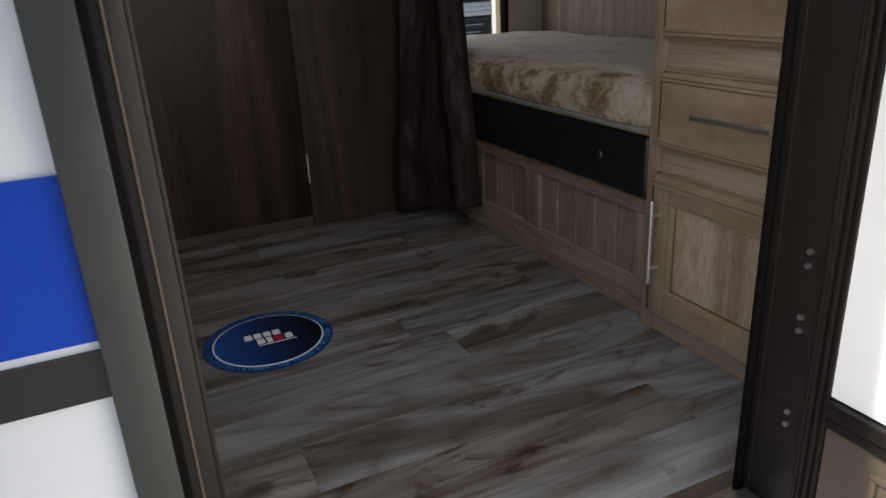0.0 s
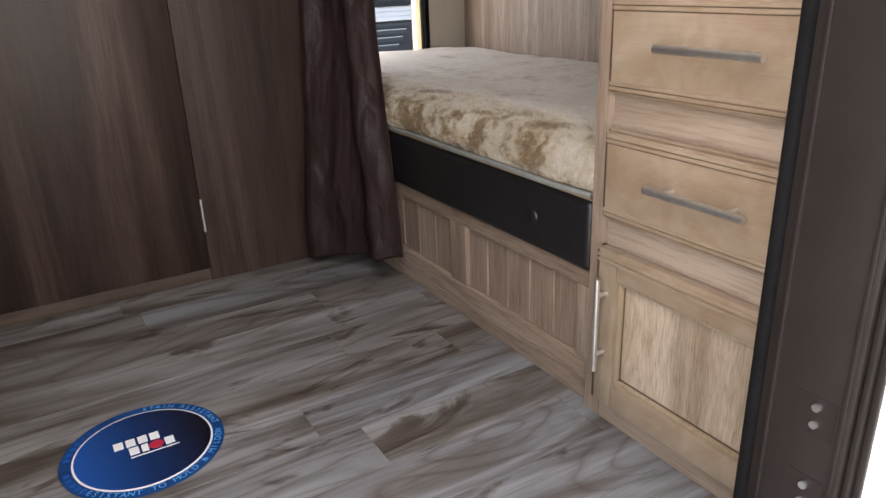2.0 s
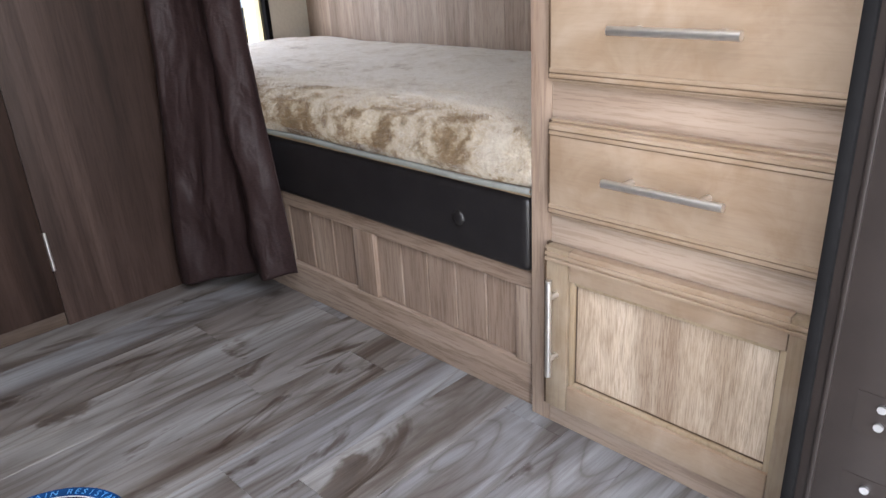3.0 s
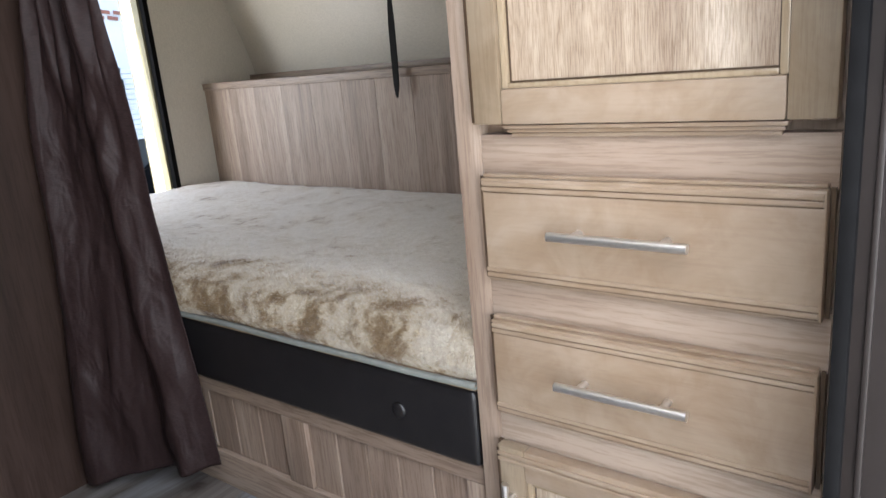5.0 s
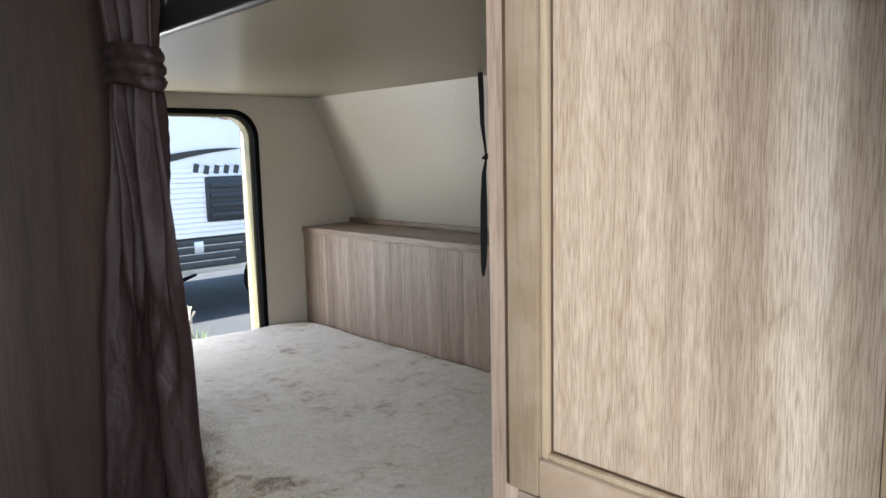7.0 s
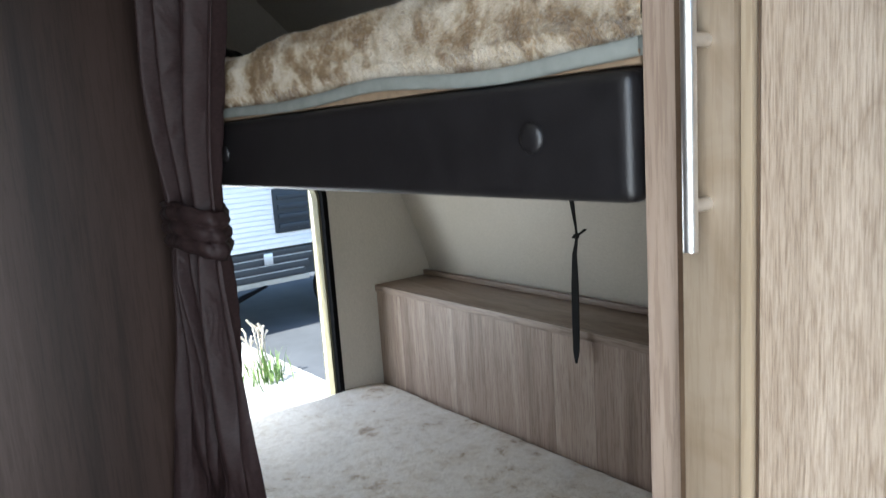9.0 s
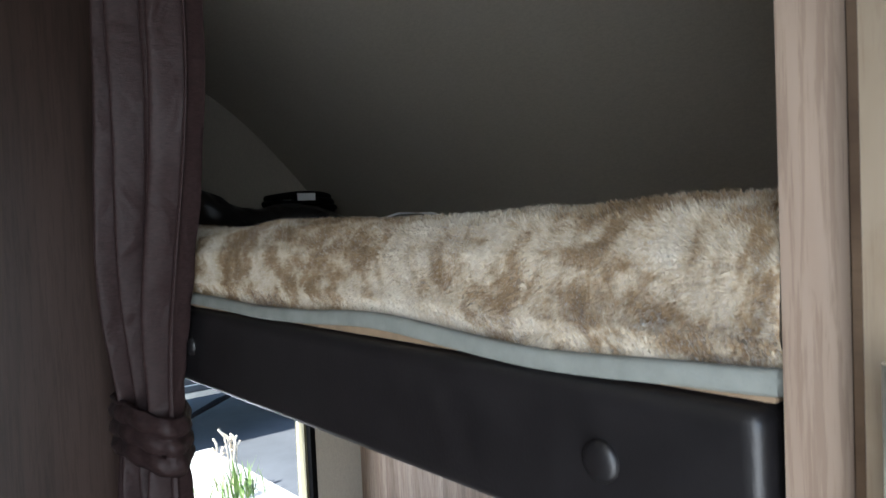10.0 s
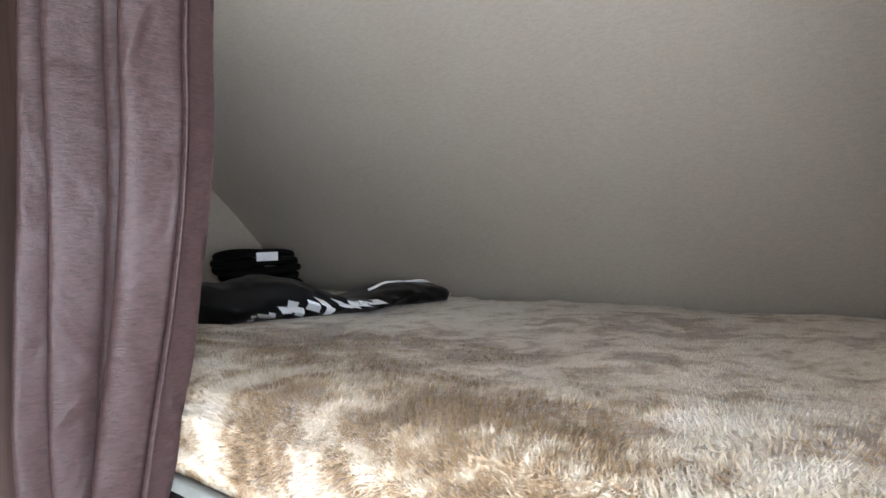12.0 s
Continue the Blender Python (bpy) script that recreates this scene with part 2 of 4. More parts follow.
def crinkled(name, colour):
    """Crushed satin-like cloth."""
    m, nt, b = nodes_of(name)
    crease = contour(nt, coords(nt, (1, 1, 0.8)), 9.0, 3.0, 1.0, 2.0)
    big = noise_of(nt, coords(nt, (1, 1, 0.7)), 17.0, 2, 0.5, 1.0)
    fine = noise_of(nt, coords(nt, (1, 1, 3.0)), 150.0, 4, 0.7)
    h = mixed(nt, mixed(nt, crease, big, 0.86), fine, 0.07)
    tone = ramp(nt, fine, [(0.35, tuple(v * 0.72 for v in colour)), (0.62, tuple(v * 1.25 for v in colour))])
    nt.links.new(tone, b.inputs["Base Color"])
    b.inputs["Roughness"].default_value = 0.46
    b.inputs["Specular IOR Level"].default_value = 0.13
    bump(nt, b, h, 0.65, 0.012)
    return m


M_PLANK = plank_vinyl("floor vinyl")
M_FLEECE = fleece_of("mottled fleece", 0.12)
M_FLEECE_BROWN = fleece_of("mottled brown fleece", 0.0)
M_WALL = wall_vinyl("beige wall vinyl", (0.485, 0.450, 0.385))
M_CEIL = wall_vinyl("ceiling vinyl", (0.62, 0.58, 0.48))
M_ASH_Z = wood("washed oak upright", 2, (0.255, 0.180, 0.132), (0.355, 0.272, 0.210), (0.45, 0.365, 0.295), 0.5, 4.0, 0.42, ring_count=16.0, rings=0.18)
M_ASH_Y = wood("washed oak level", 1, (0.250, 0.176, 0.130), (0.350, 0.266, 0.205), (0.43, 0.345, 0.275), 0.5, 4.0, 0.42, ring_count=16.0, rings=0.18)
M_MAPLE_Y = wood("honey maple level", 1, (0.276, 0.203, 0.142), (0.322, 0.245, 0.178), (0.362, 0.284, 0.212), 0.36, 4.0, 0.1, 0.05, 8.0, 0.35, blotch=0.85, rings=0.06)
M_MAPLE_Z = wood("honey maple upright", 2, (0.225, 0.172, 0.115), (0.262, 0.206, 0.145), (0.300, 0.241, 0.175), 0.36, 4.0, 0.22, 0.08, 8.0, 0.35, blotch=0.75, rings=0.12)
M_OAK_Z = wood("grey oak panel upright", 2, (0.175, 0.122, 0.09), (0.275, 0.205, 0.156), (0.37, 0.295, 0.235), 0.5, 6.0, 0.55, 0.3, 9.0, 0.06, rings=0.4, ring_count=14.0, bands=0.3)
M_OAK_Y = wood("grey oak board level", 1, (0.165, 0.115, 0.084), (0.245, 0.183, 0.138), (0.32, 0.25, 0.198), 0.5, 6.0, 0.65, 0.3, 9.0, 0.06, rings=0.35, ring_count=14.0)
M_DOORPANEL = wood("pale oak door panel", 2, (0.345, 0.265, 0.188), (0.468, 0.380, 0.288), (0.585, 0.508, 0.412), 0.44, 6.0, 0.85, 0.5, 6.0, 0.035, dash=0.045, blotch=0.2, pore=760.0, rings=0.45, ring_scale=8.0, ring_count=44.0, bands=0.95, ring_long=0.14, soft=True)
# Brown for glazed grooves; also painted where an edge gap is only in shade.
M_GLAZE_SHADE = wood("dark glaze and gap shade", 1, (0.045, 0.027, 0.015), (0.065, 0.041, 0.024), (0.095, 0.062, 0.037), 0.4, 4.0, 0.2, 0.05)
M_GLAZE_LINE = wood("brown glaze line", 1, (0.10, 0.066, 0.040), (0.135, 0.092, 0.058), (0.17, 0.12, 0.078), 0.4, 4.0, 0.2, 0.05)
M_BEAD = wood("polished maple bead", 2, (0.30, 0.232, 0.150), (0.345, 0.272, 0.184), (0.39, 0.315, 0.22), 0.13, 4.0, 0.2, 0.05)
M_BASE = wood("brown base board", 0, (0.045, 0.028, 0.019), (0.085, 0.06, 0.043), (0.17, 0.13, 0.10), 0.5, 4.0, 0.5, coarse=14.0)
M_DARK = wood("dark walnut panel", 2, (0.0115, 0.0068, 0.0054), (0.033, 0.0200, 0.0156), (0.070, 0.046, 0.0375), 0.40, 5.0, 0.45, 0.12, 6.0, 0.06, spec=0.22, bands=0.8)
M_VINYL = plain("black leatherette", (0.0105, 0.0095, 0.0100), 0.38, 0, 0.25, 30, 0.2, 420, spec=0.45)
M_BINDING = plain("grey quilt binding", (0.20, 0.21, 0.19), 0.7, 0, 0.15, 40, 0.4, 500)
M_FOAM = plain("tan foam", (0.24, 0.17, 0.105), 0.8, 0, 0.2, 60, 0.3)
M_CURTAIN = crinkled("aubergine curtain cloth", (0.0245, 0.0150, 0.0146))
M_STEEL = plain("brushed steel", (0.74, 0.72, 0.685), 0.40, 1.0, 0.08, 90, 0.1, 500)
M_ALU = plain("mill aluminium", (0.68, 0.70, 0.73), 0.33, 1.0, 0.1, 30, 0.2)
M_JAMB = plain("dark bronze door frame", (0.0115, 0.0090, 0.0082), 0.42, 0, 0.2, 20, 0.1, spec=0.25)
M_RUBBER = plain("black rubber", (0.005, 0.005, 0.0053), 0.7, 0, 0.2, 40, 0.15, spec=0.03)
M_GREYFRAME = plain("grey anodised frame", (0.030, 0.031, 0.029), 0.45, 0, 0.12, 25, 0.1)
M_WHITE = plain("white gelcoat", (0.78, 0.78, 0.78), 0.3, 0, 0.03, 4, 0.03)
M_BLUE = plain("blue decal", (0.004, 0.055, 0.42), 0.3, 0, 0.05, 6, 0.03, spec=0.2)
M_BLACK = plain("black decal", (0.012, 0.011, 0.012), 0.35, 0, 0.1, 6, 0.03)
M_WEB = plain("black webbing", (0.006, 0.006, 0.006), 0.8, 0, 0.2, 200, 0.5, 800, spec=0.2)
M_ASPHALT = plain("asphalt", (0.055, 0.058, 0.062), 0.85, 0, 0.25, 1.3, 0.5, 120)
M_CONCRETE = plain("pale concrete", (0.37, 0.355, 0.325), 0.85, 0, 0.12, 2.0, 0.3, 90)
M_SIDING = plain("white siding", (0.74, 0.74, 0.73), 0.35, 0, 0.04, 2, 0.05)
M_SKIRT = plain("charcoal skirt metal", (0.035, 0.038, 0.042), 0.35, 0.2, 0.15, 8, 0.05)
M_VENT = plain("slate vent plastic", (0.014, 0.019, 0.026), 0.4, 0, 0.1, 12, 0.05)
M_STICK = printed_fade("blue sticker print", (0.010, 0.075, 0.32), (0.0035, 0.004, 0.010))
M_STICK_RIM = plain("navy sticker rim", (0.008, 0.050, 0.17), 0.25, 0, 0.3, 18, 0.0)
M_PRINT = plain("white print", (0.75, 0.76, 0.78), 0.35, 0, 0.03, 20, 0.0)
M_PALEBLUE = plain("bright blue print", (0.06, 0.30, 0.72), 0.35, 0, 0.03, 20, 0.0)
M_RED = plain("red print", (0.45, 0.02, 0.05), 0.35, 0, 0.05, 20, 0.0)
M_TERRA = plain("terracotta decal", (0.30, 0.11, 0.07), 0.5, 0, 0.15, 9, 0.05)
M_LEAF = plain("grass leaf", (0.10, 0.16, 0.035), 0.6, 0, 0.4, 12, 0.1)
M_STALK = plain("dry stalk", (0.55, 0.47, 0.36), 0.7, 0, 0.2, 40, 0.1)
M_RAIL = plain("cream frame steel", (0.42, 0.38, 0.31), 0.5, 0, 0.15, 9, 0.1)
M_OLIVE = plain("olive gold trim", (0.20, 0.18, 0.11), 0.4, 0.3, 0.15, 20, 0.05)

# ---- ground ----
g = bmesh.new()
bmesh.ops.create_grid(g, x_segments=40, y_segments=40, size=400)
structure("ground", g, M_ASPHALT, "blue-grey asphalt yard reaching far off", 0)
# The pad's unseen entry side is added to bounce sunlight into the doorway.
structure("pavement", bx(-30, 3.05, -12, 7.4, -0.1, 0.03, bevel=0.01), M_CONCRETE, "sunlit pale concrete pad, its unseen entry side added")

# ---- trailer shell ----
floor = structure("floor", bx(X_FRONT, X_REAR + 0.05, Y_SKIN + 0.003, Y_FAR + 0.05, FLOOR - 0.09, FLOOR - 0.005), M_OAK_Y, "trailer floor deck under grey wood-look vinyl planks")

DOOR_X0, DOOR_X1, DOOR_TOP = -0.005, 0.622, 2.46
w = bmesh.new()
box(w, X_FRONT, DOOR_X0 - 0.004, 0.485, Y_IN, FLOOR, CEIL)
box(w, DOOR_X1 + 0.02, X_REAR + 0.04, 0.485, Y_IN, FLOOR, CEIL)
box(w, DOOR_X0 - 0.004, DOOR_X1 + 0.02, 0.485, Y_IN, DOOR_TOP + 0.03, CEIL)
wall_entry = structure("wall_entry", w, M_WALL, "beige vinyl inside wall beside the entry door")
w = bmesh.new()
for x0, x1, z0, z1 in ((X_FRONT, DOOR_X0 - 0.03, 0.42, 2.68),
                       (DOOR_X1 + 0.05, X_REAR + 0.04, 0.42, 2.68), (DOOR_X0 - 0.03, DOOR_X1 + 0.05, DOOR_TOP + 0.05, 2.68), (DOOR_X0 - 0.03, DOOR_X1 + 0.05, 0.42, 0.60)):
    box(w, x0, x1, Y_SKIN, 0.4845, z0, z1)
part("siding", w, M_WHITE, wall_entry, "glossy white outer skin")
part("stripe", bx(X_FRONT, -0.038, 0.4690, 0.4718, 1.073, 1.183), M_BLUE, wall_entry, "wide blue decal stripe")
part("stripe", bx(X_FRONT, -0.038, 0.4690, 0.4718, 1.031, 1.066), M_BLACK, wall_entry, "narrow black decal stripe")

# far wall with a rounded hatch opening
HX0, HX1, HZ0, HZ1, HR = 0.95, 1.648, 0.74, 1.85, 0.10


def round_ring(x0, x1, z0, z1, r, n=8):
    out = []
    for cx, cz, a0 in ((x1 - r, z1 - r, 0), (x0 + r, z1 - r, 90), (x0 + r, z0 + r, 180), (x1 - r, z0 + r, 270)):
        out += [(cx + r * math.cos(radians(a0 + 90 * k / n)), cz + r * math.sin(radians(a0 + 90 * k / n))) for k in range(n + 1)]
    return out


def ring_frame(bm, outer, inner, y0, y1):
    n = len(outer)
    a, b, c, d = ([bm.verts.new((x, y, z)) for x, z in ring] for ring, y in ((outer, y0), (inner, y0), (outer, y1), (inner, y1)))
    for i in range(n):
        j = (i + 1) % n
        for p, q in ((a, b), (b, d), (d, c), (c, a)):
            bm.faces.new((p[i], p[j], q[j], q[i]))
    return bm


def corner_fill(bm, x0, x1, z0, z1, r, y0, y1, n=8):
    for cx, cz, px, pz, a0 in ((x1 - r, z1 - r, x1, z1, 0), (x0 + r, z1 - r, x0, z1, 90), (x0 + r, z0 + r, x0, z0, 180), (x1 - r, z0 + r, x1, z0, 270)):
        arc = [(cx + r * math.cos(radians(a0 + 90 * k / n)), cz + r * math.sin(radians(a0 + 90 * k / n))) for k in range(n + 1)]
        loop = [(px, pz)] + arc
        lo, hi = [bm.verts.new((x, y0, z)) for x, z in loop], [bm.verts.new((x, y1, z)) for x, z in loop]
        for k in range(1, len(loop) - 1):
            bm.faces.new((lo[0], lo[k], lo[k + 1]))
            bm.faces.new((hi[0], hi[k + 1], hi[k]))
            bm.faces.new((lo[k], hi[k], hi[k + 1], lo[k + 1]))


w = bmesh.new()
for x0, x1, z0, z1 in ((X_FRONT, HX0, FLOOR, CEIL), (HX1, X_REAR + 0.04, FLOOR, CEIL), (HX0, HX1, FLOOR, HZ0), (HX0, HX1, HZ1, CEIL)):
    box(w, x0, x1, Y_FAR, Y_FAR + 0.04, z0, z1)
corner_fill(w, HX0, HX1, HZ0, HZ1, HR, Y_FAR, Y_FAR + 0.04)
wall_far = structure("wall_far", w, M_WALL, "beige vinyl end wall of the bunks with a rounded hatch opening")
w = ring_frame(bmesh.new(), round_ring(HX0 - 0.004, HX1 + 0.004, HZ0 - 0.004, HZ1 + 0.004, HR), round_ring(HX0 + 0.014, HX1 - 0.014, HZ0 + 0.014, HZ1 - 0.014, HR - 0.014), Y_FAR - 0.006, Y_FAR + 0.02)
part("hatch_seal", w, M_RUBBER, wall_far, "black rubber hatch seal")
w = ring_frame(bmesh.new(), round_ring(HX0 - 0.002, HX1 + 0.002, HZ0 - 0.002, HZ1 + 0.002, HR), round_ring(HX0 + 0.022, HX1 - 0.022, HZ0 + 0.022, HZ1 - 0.022, HR - 0.02), Y_FAR + 0.021, Y_FAR + 0.062)
part("hatch_frame", w, M_OLIVE, wall_far, "brassy aluminium hatch frame")

# hatch door, swung wide open outside
hd = thing("hatch_door", (HX1 + 0.03, Y_FAR + 0.08, 0.80), "open white baggage hatch door swung outward", "hatch door")
HSWING = pose(HX1 + 0.03, Y_FAR + 0.075, 0, 0, 0, 65)
w = bmesh.new()
ring = round_ring(0.0, 0.66, 0.80, 1.84, 0.09)
front, back = [w.verts.new((x, -0.014, z)) for x, z in ring], [w.verts.new((x, 0.014, z)) for x, z in ring]
w.faces.new(front)
w.faces.new(back[::-1])
for k in range(len(ring)):
    w.faces.new((front[k], front[(k + 1) % len(ring)], back[(k + 1) % len(ring)], back[k]))
bmesh.ops.transform(w, matrix=HSWING, verts=w.verts)
part("leaf", w, M_WHITE, hd)
w = ring_frame(bmesh.new(), round_ring(-0.004, 0.664, 0.796, 1.844, 0.092), round_ring(0.012, 0.648, 0.812, 1.828, 0.08), -0.018, 0.018)
bmesh.ops.transform(w, matrix=HSWING, verts=w.verts)
part("edge_trim", w, M_OLIVE, hd, "brassy aluminium edge trim")
w = bmesh.new()
cyl(w, (HX1 + 0.027, Y_FAR + 0.071, 0.84), (HX1 + 0.027, Y_FAR + 0.071, 1.80), 0.007)
box(w, HX1 + 0.008, HX1 + 0.030, Y_FAR + 0.0405, Y_FAR + 0.068, 0.84, 1.80, bevel=0.002)
part("hinge", w, M_OLIVE, hd, "long hinge")

# rear wall: upright below, rounding over into the roof
PROFILE = [(X_REAR, FLOOR), (2.096, 1.40), (2.045, 1.56), (1.97, 1.74), (1.88, 1.91), (1.77, 2.085), (1.63, 2.25), (1.475, 2.402), (1.325, 2.512), (1.145, 2.574), (0.93, CEIL)]


def along(poly, s):
    seg = [math.dist(a, b) for a, b in zip(poly, poly[1:])]
    d = s * sum(seg)
    for (a, b), l in zip(zip(poly, poly[1:]), seg):
        if d <= l or (a, b) == (poly[-2], poly[-1]):
            k = min(1, d / l)
            return a[0] + (b[0] - a[0]) * k, a[1] + (b[1] - a[1]) * k
        d -= l


w = bmesh.new()
smooth_prof = [along(PROFILE, k / 60) for k in range(61)]
for _ in range(4):
    smooth_prof = [smooth_prof[0]] + [((a[0] + 2 * b[0] + c[0]) / 4, (a[1] + 2 * b[1] + c[1]) / 4) for a, b, c in zip(smooth_prof, smooth_prof[1:], smooth_prof[2:])] + [smooth_prof[-1]]
inner, outer = [], []
for i, (x, z) in enumerate(smooth_prof):
    a, b = smooth_prof[max(0, i - 1)], smooth_prof[min(60, i + 1)]
    t = Vector((b[0] - a[0], b[1] - a[1])).normalized()
    inner.append((x, z))
    outer.append((x + t.y * 0.04, z - t.x * 0.04))
loops = []
for y in (Y_SKIN + 0.002, Y_FAR + 0.0395):
    loops.append([w.verts.new((x, y, z)) for x, z in inner] + [w.verts.new((x, y, z)) for x, z in outer[::-1]])
n = len(loops[0])
for i in range(n):
    w.faces.new((loops[0][i], loops[0][(i + 1) % n], loops[1][(i + 1) % n], loops[1][i]))
for i in range(60):
    for l in loops:
        w.faces.new((l[i], l[i + 1], l[n - 2 - i], l[n - 1 - i]))
structure("wall_rear", w, M_WALL, "beige vinyl rear wall curving over the bunks", 60)
structure("ceiling", bx(X_FRONT, 0.935, Y_SKIN + 0.002, Y_FAR + 0.04, CEIL + 0.002, CEIL + 0.05), M_CEIL, "flat cream vinyl ceiling")
structure("wall_front", bx(X_FRONT - 0.04, X_FRONT - 0.001, Y_SKIN + 0.002, Y_FAR + 0.04, FLOOR - 0.05, CEIL + 0.05), M_WALL, "plain beige wall at the other end")

# ---- dark bathroom partition ----
w = bmesh.new()
box(w, 0.445, 0.838, Y_BATH, Y_BATH + 0.03, FLOOR, CEIL)
box(w, -0.25, 0.445, Y_BATH + 0.004, Y_BATH + 0.03, 2.48, CEIL)
box(w, X_FRONT, -0.25, Y_BATH, Y_BATH + 0.03, FLOOR, CEIL)
wall_bath = structure("wall_bath", w, M_DARK, "dark walnut bathroom partition wall")
part("threshold", bx(-0.25, 0.445, Y_BATH + 0.004, Y_BATH + 0.03, FLOOR, FLOOR + 0.045, bevel=0.003), M_BASE, wall_bath, "brown wooden threshold board")
structure("wall_bath_side", bx(0.812, 0.838, Y_BATH + 0.031, Y_FAR - 0.001, FLOOR, CEIL), M_DARK, "dark walnut side of the bathroom")
door = thing("door_1", (0.1, Y_BATH, FLOOR), "closed dark walnut bathroom door standing above a threshold", "door")
door["kind"] = "structure"
part("leaf", bx(-0.245, 0.4415, Y_BATH - 0.012, Y_BATH + 0.002, FLOOR + 0.036, 2.475, bevel=0.002), M_DARK, door)
for z in (0.82, 1.55, 2.30):
    h = bmesh.new()
    cyl(h, (0.4435, Y_BATH - 0.0125, z - 0.04), (0.4435, Y_BATH - 0.0125, z + 0.04), 0.0032)
    part("hinge", h, M_STEEL, door, "steel butt hinge")

# ---- entry door frame ----
jamb = thing("door_2", (0.3, 0.5, FLOOR), "dark bronze entry door frame with a grey outer flange", "door frame")
jamb["kind"] = "structure"
f = bmesh.new()
box(f, DOOR_X0 - 0.003, DOOR_X0 + 0.022, 0.4765, 0.5265, 0.605, DOOR_TOP, bevel=0.003)
for y in (0.486, 0.500, 0.513):
    box(f, DOOR_X0 + 0.0215, DOOR_X0 + 0.0255, y, y + 0.005, 0.61, DOOR_TOP - 0.005, bevel=0.0015)
part("left_jamb", f, M_JAMB, jamb)
f = bmesh.new()
box(f, DOOR_X1 + 0.004, DOOR_X1 + 0.019, 0.440, 0.5275, 0.605, DOOR_TOP, bevel=0.003)
for y in (0.444, 0.505):
    box(f, DOOR_X1 + 0.001, DOOR_X1 + 0.0045, y, y + 0.004, 0.61, DOOR_TOP - 0.005, bevel=0.0012)
part("right_jamb", f, M_JAMB, jamb)
part("gasket", bx(DOOR_X1 - 0.004, DOOR_X1 + 0.0045, 0.5165, 0.5265, 0.61, DOOR_TOP - 0.005, bevel=0.003), M_RUBBER, jamb, "black rubber gasket")
part("head", bx(DOOR_X0 + 0.023, DOOR_X1 + 0.003, 0.4765, 0.5265, DOOR_TOP - 0.02, DOOR_TOP, bevel=0.003), M_JAMB, jamb)
part("flange", bx(DOOR_X0 - 0.033, DOOR_X0 - 0.0035, 0.462, 0.4700, 0.60, DOOR_TOP + 0.04, bevel=0.002), M_GREYFRAME, jamb, "grey anodised flange")
part("seal", bx(DOOR_X0 - 0.018, DOOR_X0 + 0.002, 0.4700, 0.476, 0.60, DOOR_TOP, bevel=0.002), M_RUBBER, jamb, "black rubber seal")
part("trim", bx(DOOR_X0 + 0.0085, DOOR_X0 + 0.0105, 0.4735, 0.4768, 0.61, DOOR_TOP, bevel=0.0008), M_GLAZE_SHADE, jamb, "thin tan edge strip")
sill = bmesh.new()
box(sill, DOOR_X0 + 0.023, DOOR_X1 + 0.003, 0.4705, 0.5305, FLOOR - 0.0045, FLOOR + 0.004, bevel=0.002)
box(sill, DOOR_X0 + 0.023, DOOR_X1 + 0.003, 0.4705, 0.4745, FLOOR - 0.06, FLOOR - 0.0046, bevel=0.001)
for y in (0.482, 0.494, 0.506, 0.518):
    box(sill, DOOR_X0 + 0.023, DOOR_X1 + 0.003, y, y + 0.004, FLOOR + 0.0041, FLOOR + 0.0062, bevel=0.0008, seg=1)
part("sill", sill, M_ALU, jamb, "bare aluminium sill plate")
for z in (0.793, 0.912, 0.988):
    pl = part("hinge_plate", bx(DOOR_X1 + 0.0036, DOOR_X1 + 0.0045, 0.452, 0.486, z - 0.018, z + 0.018), M_JAMB, jamb, "dark hinge plate")
    for dz in (-0.008, 0.008):
        s = bmesh.new()
        cyl(s, (DOOR_X1 + 0.0040, 0.468, z + dz), (DOOR_X1 + 0.0012, 0.468, z + dz), 0.0034, 10)
        part("screw", s, M_ALU, pl, "bright screw head")

# ---- open entry door, swung out at a right angle ----
leaf = thing("entry_door", (0.66, 0.44, FLOOR), "open entry door with white upper panel and bronze frame", "door")
DX0, DX1 = 0.628, 0.664
DY0, DY1 = -0.175, 0.4385
part("skin", bx(DX0 + 0.012, DX1, DY0 + 0.004, DY1 - 0.004, 0.66, 2.44, bevel=0.002), M_WHITE, leaf, "white outer skin")
part("upper_panel", bx(DX0 + 0.006, DX0 + 0.0115, DY0 + 0.03, DY1 - 0.012, 0.842, 2.40), M_WHITE, leaf, "white upper panel")
f = bmesh.new()
box(f, DX0, DX0 + 0.012, DY1 - 0.006, DY1, 0.655, 2.445, bevel=0.002)
box(f, DX0 + 0.003, DX0 + 0.012, DY1 - 0.013, DY1 - 0.0065, 0.66, 2.44, bevel=0.002)
part("hinge_stile", f, M_JAMB, leaf)
part("outer_stile", bx(DX0, DX0 + 0.012, DY0, DY0 + 0.03, 0.655, 2.445, bevel=0.003), M_JAMB, leaf)
part("top_rail", bx(DX0, DX0 + 0.012, DY0 + 0.031, DY1 - 0.014, 2.40, 2.44, bevel=0.003), M_JAMB, leaf)
f = bmesh.new()
box(f, DX0 - 0.004, DX0 + 0.012, DY0 + 0.031, DY1 - 0.014, 0.822, 0.840, bevel=0.003)
box(f, DX0, DX0 + 0.012, DY0 + 0.031, DY1 - 0.014, 0.806, 0.821, bevel=0.003)
part("middle_rail", f, M_JAMB, leaf)
f = bmesh.new()
box(f, DX0 + 0.006, DX0 + 0.0115, DY0 + 0.031, DY1 - 0.014, 0.66, 0.805)
